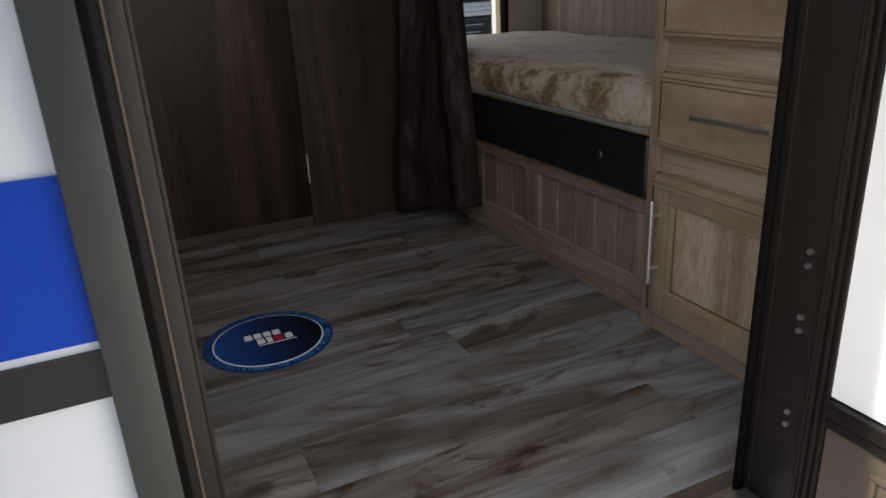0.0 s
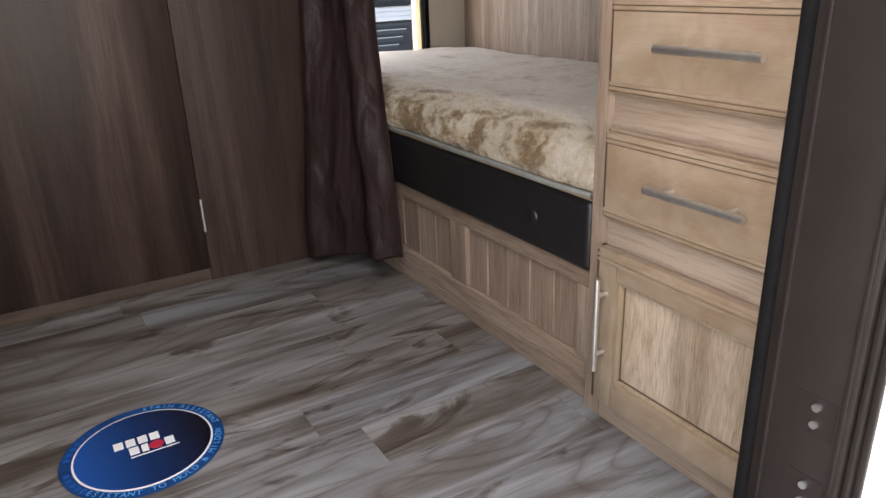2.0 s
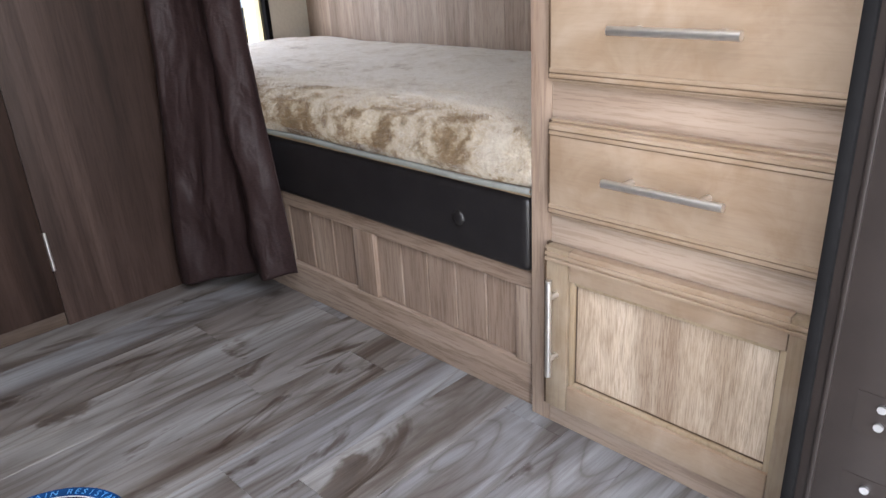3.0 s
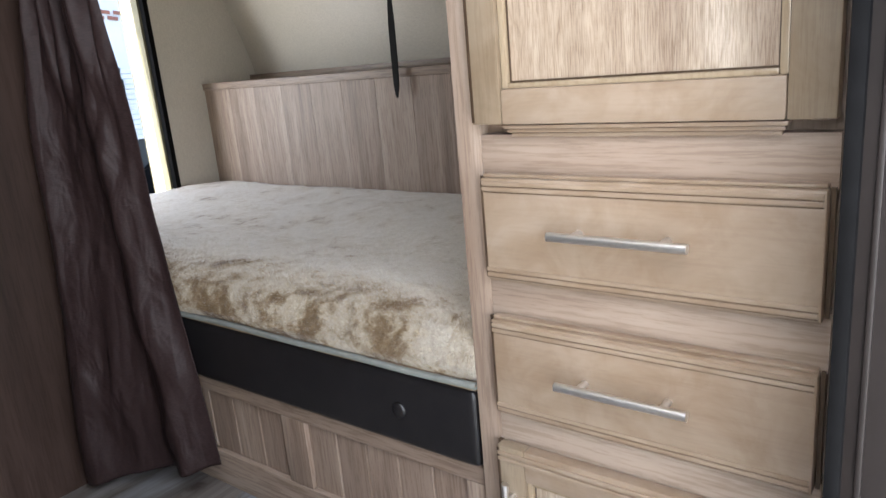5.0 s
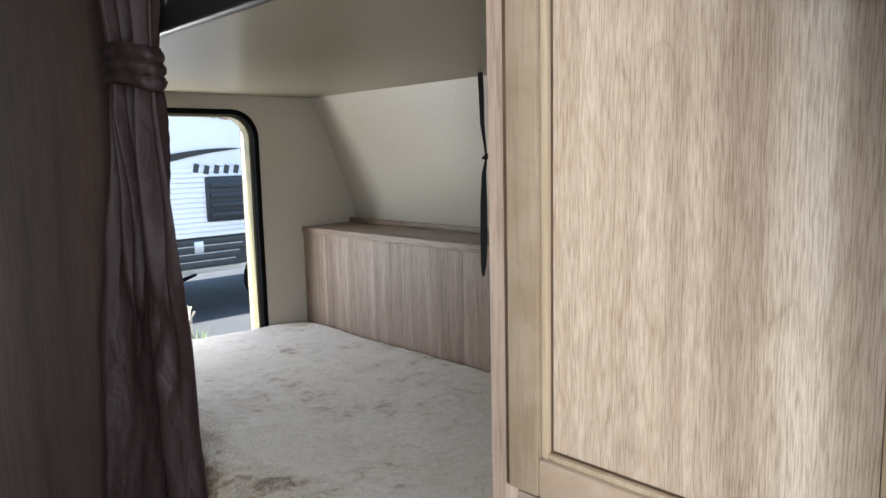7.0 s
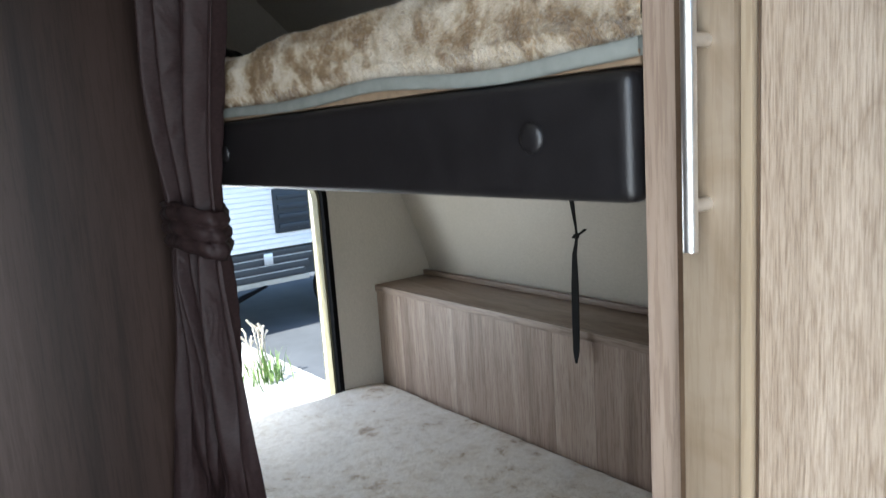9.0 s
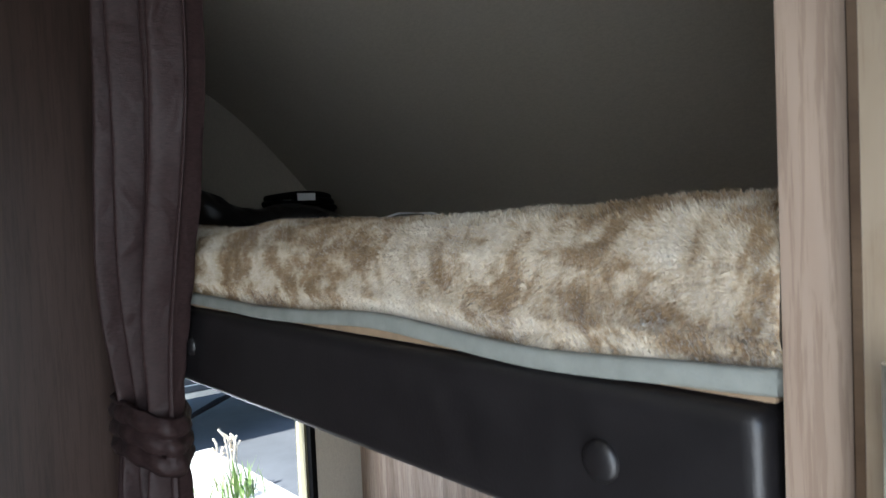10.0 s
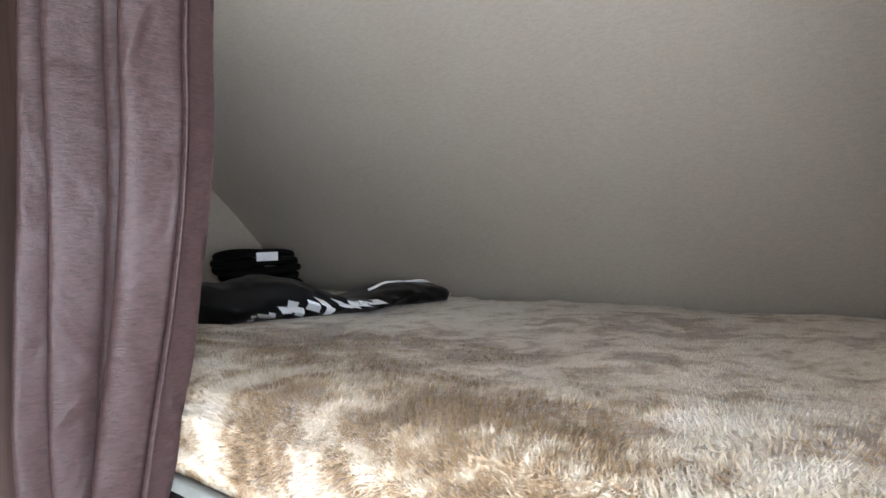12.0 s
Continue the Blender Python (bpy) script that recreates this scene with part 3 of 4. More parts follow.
for k in range(2):
    y1 = DY1 - 0.07 - k * 0.27
    for m2 in (0.0, 0.018):
        box(f, DX0 + 0.002, DX0 + 0.0065, y1 - 0.24 + m2, y1 - m2, 0.775 - m2, 0.783 - m2, bevel=0.002)
        box(f, DX0 + 0.002, DX0 + 0.0065, y1 - 0.008 - m2, y1 - m2, 0.66, 0.7745 - m2, bevel=0.002)
        box(f, DX0 + 0.002, DX0 + 0.0065, y1 - 0.24 + m2, y1 - 0.232 + m2, 0.66, 0.7745 - m2, bevel=0.002)
part("lower_panel", f, plain("bronze stamped panel", (0.085, 0.066, 0.048), 0.4, 0, 0.1, 20, 0.1), leaf, "stamped bronze kick panel")
hg = thing("door_stay", (0.54, 0.48, FLOOR), "bright zinc door stay bracket on the sill", "bracket")
b = bmesh.new()
box(b, 0.548, 0.617, 0.4715, 0.512, FLOOR + 0.0064, FLOOR + 0.011, bevel=0.002)
box(b, 0.578, 0.617, 0.480, 0.506, FLOOR + 0.0105, FLOOR + 0.024, bevel=0.004)
part("plate", b, M_ALU, hg)
b = bmesh.new()
cyl(b, (0.55, 0.474, FLOOR + 0.018), (0.614, 0.462, FLOOR + 0.016), 0.006)
part("pin", b, M_STEEL, hg)
for k, (px, py) in enumerate(((0.553, 0.478), (0.556, 0.492), (0.560, 0.505))):
    b = bmesh.new()
    cyl(b, (px, py, FLOOR + 0.010), (px, py, FLOOR + 0.020), 0.006, 6)
    part("bolt", b, M_STEEL, hg)

# ---- tall cabinet by the door ----
cab = thing("cabinet", (X_CAB + 0.25, 0.75, FLOOR), "light wood cabinet with drawers between bunk and door", "cabinet")
part("side_panel", bx(X_CAB + 0.001, 1.95, Y_CAB1 - 0.018, Y_CAB1, FLOOR, CEIL - 0.003), M_ASH_Z, cab)
part("body", bx(X_CAB + 0.02, 1.40, Y_CAB0 + 0.002, Y_CAB1 - 0.019, FLOOR, CEIL - 0.003), M_ASH_Z, cab)
F0, F1 = X_CAB, X_CAB + 0.019
DL, DR = 0.927, 0.557                 # fronts' edges
for y0, y1 in ((0.928, Y_CAB1), (Y_CAB0, 0.557)):
    part("stile", bx(F0, F1, y0, y1, FLOOR, CEIL - 0.003, bevel=0.0015), M_ASH_Z, cab)
for z0, z1 in ((FLOOR, 0.70), (0.943, 1.002), (1.118, 1.178), (1.292, 1.343), (2.42, CEIL - 0.003)):
    part("rail", bx(F0 + 0.0005, F1, 0.5575, 0.9275, z0, z1, bevel=0.001), M_ASH_Y, cab)


def bar_pull(parent, p, q, out, radius=0.0052):
    h = bmesh.new()
    cyl(h, p, q, radius)
    p, q = Vector(p), Vector(q)
    pull = part("handle", h, M_STEEL, parent, "brushed steel bar handle")
    for k in (0.18, 0.82):
        c = p.lerp(q, k)
        s = bmesh.new()
        cyl(s, c, c + Vector((out, 0, 0)), 0.0042)
        part("post", s, M_STEEL, pull)


def drawer_front(z0, z1):
    d = part("drawer_front", bx(F0 - 0.018, F0 - 0.0005, DR + 0.006, DL - 0.006, z0, z1, bevel=0.003), M_MAPLE_Y, cab, "honey maple drawer front with beaded edges")
    # dark strips beside the front: the shade of its side gaps, in colour
    for ya, yb in ((DL - 0.0055, DL + 0.0025), (DR + 0.0015, DR + 0.0055)):
        part("reveal", bx(F0 - 0.004, F0 - 0.0004, ya, yb, z0, z1), M_GLAZE_SHADE, d, "dark strip shading the edge gap")
    # the left gap's shade again, as a dark line on the front
    part("glaze_line", bx(F0 - 0.0186, F0 - 0.017, DL - 0.0098, DL - 0.0070, z0 + 0.003, z1 - 0.003), M_GLAZE_SHADE, d, "dark line of glaze and gap shade")
    for za, zb, x in ((z0 - 0.004, z0 - 0.0002, 0.012), (z1 + 0.0002, z1 + 0.004, 0.012)):
        part("bead", bx(F0 - x, F0 - 0.0008, DR + 0.007, DL - 0.007, za, zb, bevel=0.0015), M_MAPLE_Y, d)
    for zc in (z1 - 0.006, z1 - 0.0125, z0 + 0.006, z0 + 0.0125):
        part("bead", bx(F0 - 0.0198, F0 - 0.0172, DR + 0.0085, DL - 0.0085, zc - 0.0026, zc + 0.0026, bevel=0.0012), M_MAPLE_Y, d)
        part("glaze_line", bx(F0 - 0.01835, F0 - 0.0172, DR + 0.0085, DL - 0.0085, zc - 0.0040, zc - 0.00262), M_GLAZE_LINE, d, "dark line of glaze and gap shade")
    return d


for z0, z1 in ((1.175, 1.296), (0.998, 1.122)):
    d = drawer_front(z0, z1)
    zh = (z0 + z1) / 2 + 0.004
    bar_pull(d, (F0 - 0.040, 0.824, zh), (F0 - 0.040, 0.675, zh), 0.023)


def frame_door(z0, z1, rail, handle_z, top_bead):
    d = part("door", bx(F0 - 0.007, F0 - 0.0008, DR + 0.04, DL - 0.04, z0 + rail, z1 - rail), M_DOORPANEL, cab, "framed door with an oak-grain panel")
    x0, x1 = F0 - 0.019, F0 - 0.0006
    # dark strip for the shade in the gap beside the stile
    part("reveal", bx(F0 - 0.006, F0 - 0.0004, DL - 0.003, DL + 0.003, z0, z1), M_GLAZE_SHADE, d, "dark strip shading the edge gap")
    part("frame_stile", bx(x0, x1, DL - 0.041, DL - 0.002, z0, z1, bevel=0.003), M_MAPLE_Z, d, "maple stile")
    # gap shade repeated as a dark line on the stile's face
    part("glaze_line", bx(x0 - 0.0006, x0 + 0.001, DL - 0.0062, DL - 0.0026, z0 + 0.003, z1 - 0.003), M_GLAZE_SHADE, d, "dark line of glaze and gap shade")
    part("frame_stile", bx(x0, x1, DR + 0.002, DR + 0.041, z0, z1, bevel=0.003), M_MAPLE_Z, d, "maple stile")
    part("frame_rail", bx(x0 + 0.0006, x1, DR + 0.0415, DL - 0.0415, z0, z0 + rail, bevel=0.003), M_MAPLE_Y, d, "maple rail")
    part("frame_rail", bx(x0 + 0.0006, x1, DR + 0.0415, DL - 0.0415, z1 - rail, z1, bevel=0.003), M_MAPLE_Y, d, "maple rail")
    for a in ((DL - 0.0490, DL - 0.0415, z0 + rail, z1 - rail), (DR + 0.0415, DR + 0.0490, z0 + rail, z1 - rail), (DR + 0.0492, DL - 0.0492, z0 + rail, z0 + rail + 0.006), (DR + 0.0492, DL - 0.0492, z1 - rail - 0.006, z1 - rail)):
        part("inner_bead", bx(F0 - 0.014, F0 - 0.0062, *a, bevel=0.002), M_BEAD, d)
    for a in ((DL - 0.0508, DL - 0.0492, z0 + rail + 0.006, z1 - rail - 0.006), (DR + 0.0492, DR + 0.0508, z0 + rail + 0.006, z1 - rail - 0.006), (DR + 0.0510, DL - 0.0510, z0 + rail + 0.0062, z0 + rail + 0.0080)):
        part("glaze_line", bx(F0 - 0.0082, F0 - 0.0062, *a), M_GLAZE_SHADE, d, "dark line of glaze and gap shade")
    if top_bead:
        for za in (z1 - 0.012, z1 - 0.020):
            part("bead", bx(x0 - 0.0022, x0 + 0.001, DR + 0.004, DL - 0.004, za, za + 0.005, bevel=0.001), M_MAPLE_Y, d)
    else:
        for k in range(3):
            part("bead", bx(F0 - 0.014 + 0.0035 * k, F0 - 0.0008, DR + 0.04 + 0.003 * k, DL - 0.04 - 0.003 * k, z0 - 0.0052 - 0.0046 * k, z0 - 0.001 - 0.0046 * k, bevel=0.0013), M_MAPLE_Y, d)
    bar_pull(d, (F0 - 0.037, 0.904, handle_z[0]), (F0 - 0.037, 0.904, handle_z[1]), 0.020, 0.0046)


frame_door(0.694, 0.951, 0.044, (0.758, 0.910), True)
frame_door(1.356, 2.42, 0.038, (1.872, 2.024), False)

# ---- lower bunk base ----
base = thing("lower_bunk_bed", (1.3, 1.9, FLOOR), "grey oak bunk bed platform with framed plank front", "bunk bed")
B0, B1 = X_BUNK, X_BUNK + 0.018
YB0, YB1 = Y_CAB1 + 0.002, Y_FAR - 0.002
part("deck", bx(B1 + 0.001, X_REAR - 0.001, YB0, YB1, 0.865, 0.882), M_OAK_Y, base)
part("bottom_rail", bx(B0, B1, YB0, YB1, FLOOR, 0.724, bevel=0.002), M_OAK_Y, base)
part("top_rail", bx(B0, B1, YB0, YB1, 0.856, 0.886, bevel=0.002), M_OAK_Y, base)
STILES = [(YB0, 1.004), (1.343, 1.402), (1.70, 1.76), (2.2, 2.26), (YB1 - 0.04, YB1)]
for y0, y1 in STILES:
    part("stile", bx(B0 + 0.0004, B1, y0, y1, 0.7245, 0.8555, bevel=0.0015), M_OAK_Z, base)
for (_, a), (b2, _) in zip(STILES, STILES[1:]):
    k = max(1, round((b2 - a) / 0.075))
    for i in range(k):
        part("plank", bx(B0 + 0.009, B1 - 0.001, a + (b2 - a) * i / k + 0.0008, a + (b2 - a) * (i + 1) / k - 0.0008, 0.7248, 0.8552, bevel=0.0015, seg=1), M_OAK_Z, base)

# ---- storage box at the back of the lower bunk ----
chest = thing("storage_box", (1.95, 1.9, 0.885), "grey oak storage box along the rear wall of the bunk", "storage box")
XB = 1.826
for i in range(13):
    y0 = YB0 + (YB1 - YB0) * i / 13
    part("plank", bx(XB, XB + 0.012, y0 + 0.0002, YB0 + (YB1 - YB0) * (i + 1) / 13 - 0.0002, 0.883, 1.385, bevel=0.0005, seg=1), M_OAK_Z, chest)
part("edge_board", bx(XB - 0.006, XB + 0.012, YB0, YB1, 1.3855, 1.410, bevel=0.002), M_OAK_Y, chest)
part("top", bx(XB + 0.0125, 2.085, YB0, YB1, 1.393, 1.409, bevel=0.001), M_OAK_Y, chest)
part("back_strip", bx(2.05, 2.068, YB0, YB1, 1.4095, 1.428, bevel=0.002), M_OAK_Y, chest)


# ---- mattresses ----
def mattress(z0, z_band, z_top, z_back, x_back, label, buttons, seed, tape, wave):
    mt = thing("mattress", (1.3, 1.9, z0), label, "mattress", "bunk mattresses")
    y0, y1 = Y_CAB1 + 0.0006, YB1 - 0.001
    part("cushion", bx(X_BUNK - 0.012, x_back, y0 + 0.005, y1, z0, z_band, bevel=0.015, seg=4), M_VINYL, mt, "black leatherette cushion base")

    part("foam_edge", bx(X_BUNK - 0.0095, X_BUNK + 0.03, y0 + 0.004, y1 - 0.004, z_band + 0.0003, z_band + 0.011, bevel=0.002), M_FOAM, mt, "tan foam edge")

    def wav(y, k):
        return noise.noise(Vector((y * 5 + seed, k * 3.1, seed * 2.0)))

    def shell(u, v):
        y = y0 + (y1 - y0) * u
        h = z_top - z_band
        path = [(X_BUNK - 0.006, z_band + 0.014), (X_BUNK - 0.014, z_band + h * 0.35), (X_BUNK - 0.012, z_band + h * 0.72), (X_BUNK + 0.004, z_band + h * 0.93), (X_BUNK + 0.035, z_top),
                (X_BUNK + 0.12, z_top - 0.004), (X_BUNK + 0.35, z_back + 0.012), (x_back - 0.15, z_back + 0.006), (x_back - 0.02, z_back), (x_back, z_back - 0.05)]
        i = min(int(v * 9), 8)
        k = v * 9 - i
        k = k * k * (3 - 2 * k) * 0.5 + k * 0.5
        x = path[i][0] + (path[i + 1][0] - path[i][0]) * k
        z = path[i][1] + (path[i + 1][1] - path[i][1]) * k
        end = min(1, min(y - y0, y1 - y) / 0.03)
        z -= (1 - math.sqrt(max(0, 1 - (1 - end) ** 2))) * 0.005 * min(1, v * 4)
        n1, n2 = noise.noise(Vector((x * 7, y * 7, z * 7 + seed))), noise.noise(Vector((x * 28, y * 28, z * 28 + seed)))
        sag = wave * wav(y, 0) * max(0, 1 - v * 4)
        return (x - n1 * 0.004 - n2 * 0.002 * (v < 0.5), y, z + n1 * 0.008 * min(1, v * 3) + n2 * 0.003 * min(1, v * 3) + sag)

    bm = bmesh.new()
    sheet(bm, 260, 90, shell)
    part("fleece", bm, M_FLEECE if z_top < 1.5 else M_FLEECE_BROWN, mt, "mottled beige and brown fleece cover", 80)
    bm = bmesh.new()

    def band(u, v):
        y = y0 + (y1 - y0) * u
        a = 2 * math.pi * v
        lift = wave * wav(y, 0)
        c, sn = math.cos(a), math.sin(a)
        return (X_BUNK - 0.0125 + 0.0045 * math.copysign(abs(c) ** 0.5, c), y, z_band + 0.010 + lift + tape * math.copysign(abs(sn) ** 0.6, sn))
    sheet(bm, 160, 14, band)
    part("binding", bm, M_BINDING, mt, "grey stitched binding tape", 60)
    for y in buttons:
        bm = bmesh.new()
        bmesh.ops.create_uvsphere(bm, u_segments=16, v_segments=10, radius=0.0125, matrix=Matrix.Translation((X_BUNK - 0.013, y, (z0 + z_band) / 2)) @ Matrix.Diagonal((0.45, 1, 1, 1)))
        part("button", bm, M_VINYL, mt)
    return mt, shell


LOWER = mattress(0.8865, 1.004, 1.088, 1.040, XB - 0.008, "fleece-topped mattress with black leatherette edge on the lower bunk", (1.105, 1.72, 2.4), 1.0, 0.0042, 0.004)
UPPER = mattress(1.9225, 1.990, 2.086, 2.052, 1.775, "fleece-topped mattress on the raised upper bunk", (), 5.0, 0.0066, 0.011)

# ---- upper bunk deck ----
deck = thing("upper_bunk_bed", (1.3, 1.9, 1.9), "upper bunk platform with padded black leatherette front", "bunk bed")
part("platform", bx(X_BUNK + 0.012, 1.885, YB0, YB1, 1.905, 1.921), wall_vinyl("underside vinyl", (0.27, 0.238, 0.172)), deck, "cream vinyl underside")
part("padded_front", bx(X_BUNK - 0.018, X_BUNK + 0.011, YB0 + 0.004, YB1 - 0.004, 1.894, 1.9885, bevel=0.013, seg=4), M_VINYL, deck, "padded black leatherette front")
for y in (1.062, 1.68, 2.3):
    bm = bmesh.new()
    bmesh.ops.create_uvsphere(bm, u_segments=18, v_segments=10, radius=0.0125, matrix=Matrix.Translation((X_BUNK - 0.019, y, 1.944)) @ Matrix.Diagonal((0.45, 1, 1, 1)))
    part("button", bm, M_VINYL, deck)

# hanging strap under the upper bunk
st = thing("strap", (1.80, 1.88, 1.9), "black webbing strap with a knot hanging under the bunk", "strap")
bm = bmesh.new()
pts = [(1.80, 1.880, 1.904), (1.801, 1.878, 1.84), (1.800, 1.875, 1.76), (1.802, 1.866, 1.69), (1.80, 1.862, 1.665), (1.798, 1.870, 1.62), (1.80, 1.874, 1.54), (1.801, 1.877, 1.44), (1.80, 1.878, 1.36), (1.80, 1.880, 1.325)]
HALF = (0.009, 0.0085, 0.007, 0.003, 0.003, 0.007, 0.0115, 0.0118, 0.010, 0.003)
prev = None
for i, p in enumerate(pts):
    wd = HALF[i]
    ring = [bm.verts.new((p[0] + a, p[1] + b, p[2])) for a, b in ((-0.0015, -wd), (-0.0015, wd), (0.0015, wd), (0.0015, -wd))]
    if prev:
        for k in range(4):
            bm.faces.new((prev[k], prev[(k + 1) % 4], ring[(k + 1) % 4], ring[k]))
    prev = ring
part("webbing", bm, M_WEB, st)
bm = bmesh.new()
bmesh.ops.create_uvsphere(bm, u_segments=12, v_segments=8, radius=0.009, matrix=Matrix.Translation((1.799, 1.863, 1.668)) @ Matrix.Diagonal((0.6, 1.1, 0.8, 1)))
tube(bm, [(1.796, 1.872, 1.664), (1.79, 1.842, 1.678), (1.786, 1.822, 1.690)], 0.005, 8, 0.4)
part("knot", bm, M_WEB, st)

# ---- curtain ----
cur = thing("curtain", (0.78, 1.75, 0.66), "dark aubergine curtain tied back beside the bunks", "curtain")
HANG_L = [(0.66, 0.690, 1.846), (1.27, 0.738, 1.850), (1.845, 0.786, 1.800), (2.30, 0.798, 1.770), (2.53, 0.798, 1.768)]
HANG_R = [(0.66, 0.812, 1.560), (1.27, 0.808, 1.618), (1.845, 0.803, 1.672), (2.30, 0.800, 1.552), (2.53, 0.800, 1.518)]


def edge_at(line, z):
    for a, b in zip(line, line[1:]):
        if z <= b[0]:
            k = max(0.0, (z - a[0]) / (b[0] - a[0]))
            k = k * k * (3 - 2 * k)
            return Vector((a[1] + (b[1] - a[1]) * k, a[2] + (b[2] - a[2]) * k))
    return Vector(line[-1][1:])


def fold_sheet(u, v):
    z = 0.664 + 0.062 * u * (1 - v) ** 3 + (2.52 - 0.664) * v
    l, r = edge_at(HANG_L, z), edge_at(HANG_R, z)
    tie = math.exp(-((z - 1.845) / 0.12) ** 2)
    low = max(0.0, min(1.0, (1.77 - z) / 0.36))
    d = (r - l).normalized()
    n = Vector((d.y, -d.x))
    uu = u + 0.035 * math.sin(u * 6.3 + z * 2.3)
    high = 2.5 * abs(math.sin(uu * 6.2832 * 3.3 + 0.35 * math.sin(z * 1.9) + 0.3)) - 1.1 + 0.3 * math.sin(uu * 37 + z * 2.2 + 1)
    high *= 0.75 + 0.7 * noise.noise(Vector((u * 4.3, z * 0.6, 15)))
    wide = 1.1 * math.sin(uu * 6.2832 * 1.25 + 0.9 + 0.5 * z) + 0.35 * math.sin(uu * 6.2832 * 2.6 + 1.6 * z)
    f = high * (1 - 0.97 * low) + wide * 0.9 * low
    crush = noise.noise(Vector((u * 3.5 + z * 2, z * 5, 4))) * 0.9 + noise.noise(Vector((u * 9 - z * 5, z * 11, 9))) * 0.34
    # creases that run slantwise through the loose cloth
    crush += 0.26 * (0.5 - abs(noise.noise(Vector((u * 5.5 + z * 4.5, z * 3.2 - u * 2, 21))))) * low
    crush += 0.12 * abs(noise.noise(Vector((u * 14 - z * 8, z * 9 + u * 4, 33))))
    off = (0.035 - 0.016 * low) * (1 - 0.4 * tie) * f + 0.016 * crush * (0.12 + low)
    off *= min(1.0, 8 * u + 0.2, 8 * (1 - u) + 0.2)
    p = l.lerp(r, u) + n * off
    return (min(p.x, 0.824), min(p.y, 1.866), z)


bm = bmesh.new()
sheet(bm, 240, 260, fold_sheet)
cl = part("cloth", bm, M_CURTAIN, cur, smooth=80)
md = cl.modifiers.new("thickness", "SOLIDIFY")
md.thickness, md.offset = 0.0025, 0
bm = bmesh.new()


def band_shape(u, v):
    a = u * 6.2832
    pleat = 0.0035 * math.sin(v * 19 + 1.5 * math.sin(a)) + 0.002 * math.sin(a * 9 + v * 6)
    return (0.793 + (0.033 + pleat) * math.cos(a), 1.746 + (0.080 + pleat) * math.sin(a), 1.808 + 0.066 * v + 0.006 * math.sin(a * 2 + 1) + 0.008 * math.sin(a))


sheet(bm, 64, 14, band_shape, True)
tb = part("tieback", bm, M_CURTAIN, cur, "gathered tie-back band", 80)
md = tb.modifiers.new("thickness", "SOLIDIFY")
md.thickness, md.offset = 0.006, 1

# ---- things on the upper bunk ----
bag = thing("folded_cover", (1.2, 2.2, 2.06), "black vinyl cover with white print lying folded", "cover")


def bag_shape(u, v):
    a = 2 * math.pi * v
    x = 1.00 + 0.625 * u
    y = 2.19 - 0.06 * u + 0.01 * math.sin(u * 9)
    hz = 0.036 * (1 - u) ** 2.2 + 0.020 + 0.006 * math.sin(u * 17 + 1) + 0.010 * max(0, u - 0.75) * 4 - 0.02 * math.exp(-((u - 0.72) / 0.12) ** 2) * 0.4
    cap = math.sqrt(max(0.02, 1 - max(0, (u - 0.93) / 0.07) ** 2))
    cr = 1 + 0.18 * noise.noise(Vector((u * 11, math.cos(a) * 2, math.sin(a) * 2))) + 0.10 * noise.noise(Vector((u * 27 + 3 * math.sin(a), math.cos(a) * 5, 7)))
    return (x, y + 0.075 * cap * math.cos(a) * cr, 2.057 + hz * cap + hz * cap * math.sin(a) * cr)


bm = bmesh.new()
sheet(bm, 90, 28, bag_shape)
part("fabric", bm, plain("glossy black vinyl", (0.004, 0.004, 0.0045), 0.34, 0, 0.3, 30, 0.2, 60, spec=0.2), bag, smooth=80)
pr = random.Random(9)
for k in range(16):
    u0 = 0.28 + 0.0245 * k + pr.uniform(-0.006, 0.006)
    v0 = 0.58 - 0.0105 * k + pr.uniform(-0.05, 0.05)
    bm = bmesh.new()
    wu, wv = pr.uniform(0.022, 0.040), pr.uniform(0.05, 0.10)
    g = sheet(bm, 4, 4, lambda u, v: Vector(bag_shape(u0 + wu * (u + 0.5 * v), v0 + wv * v + 0.02 * u)))
    for vt in bm.verts:
        vt.co.y -= 0.002
    part("print", bm, M_PRINT, bag, "white printed shape")
bm = bmesh.new()
tube(bm, [Vector(bag_shape(0.72 + 0.24 * k / 20, 0.27)) + Vector((0, 0, 0.002)) for k in range(21)] + [Vector(bag_shape(0.985, 0.27 + 0.4 * k / 8)) + Vector((0.004, 0, 0)) for k in range(9)], 0.0028, 6)
part("piping", bm, M_PRINT, bag, "white piping")

coil = thing("cable_coil", (1.425, 2.475, 2.06), "coiled black cable with a white tag", "cable")
for k in range(6):
    bm = bmesh.new()
    r = 0.088 + 0.006 * math.sin(k * 2.3)
    tube(bm, [(1.425 + 0.006 * math.sin(k) + r * math.cos(a), 2.475 + r * 0.8 * math.sin(a), 2.078 + k * 0.017 + 0.004 * math.sin(a * 2 + k)) for a in (2 * math.pi * i / 28 for i in range(29))], 0.0085, 8)
    part("loop", bm, M_RUBBER, coil)
part("tag", bx(1.375, 1.425, 2.394, 2.398, 2.150, 2.168, bevel=0.001), M_PRINT, coil, "white paper tag")

# ---- floor sticker ----
stk = thing("floor_sticker", (0.18, 1.253, FLOOR + 0.001), "round blue advertising sticker on the floor", "sticker")
SR = 0.122
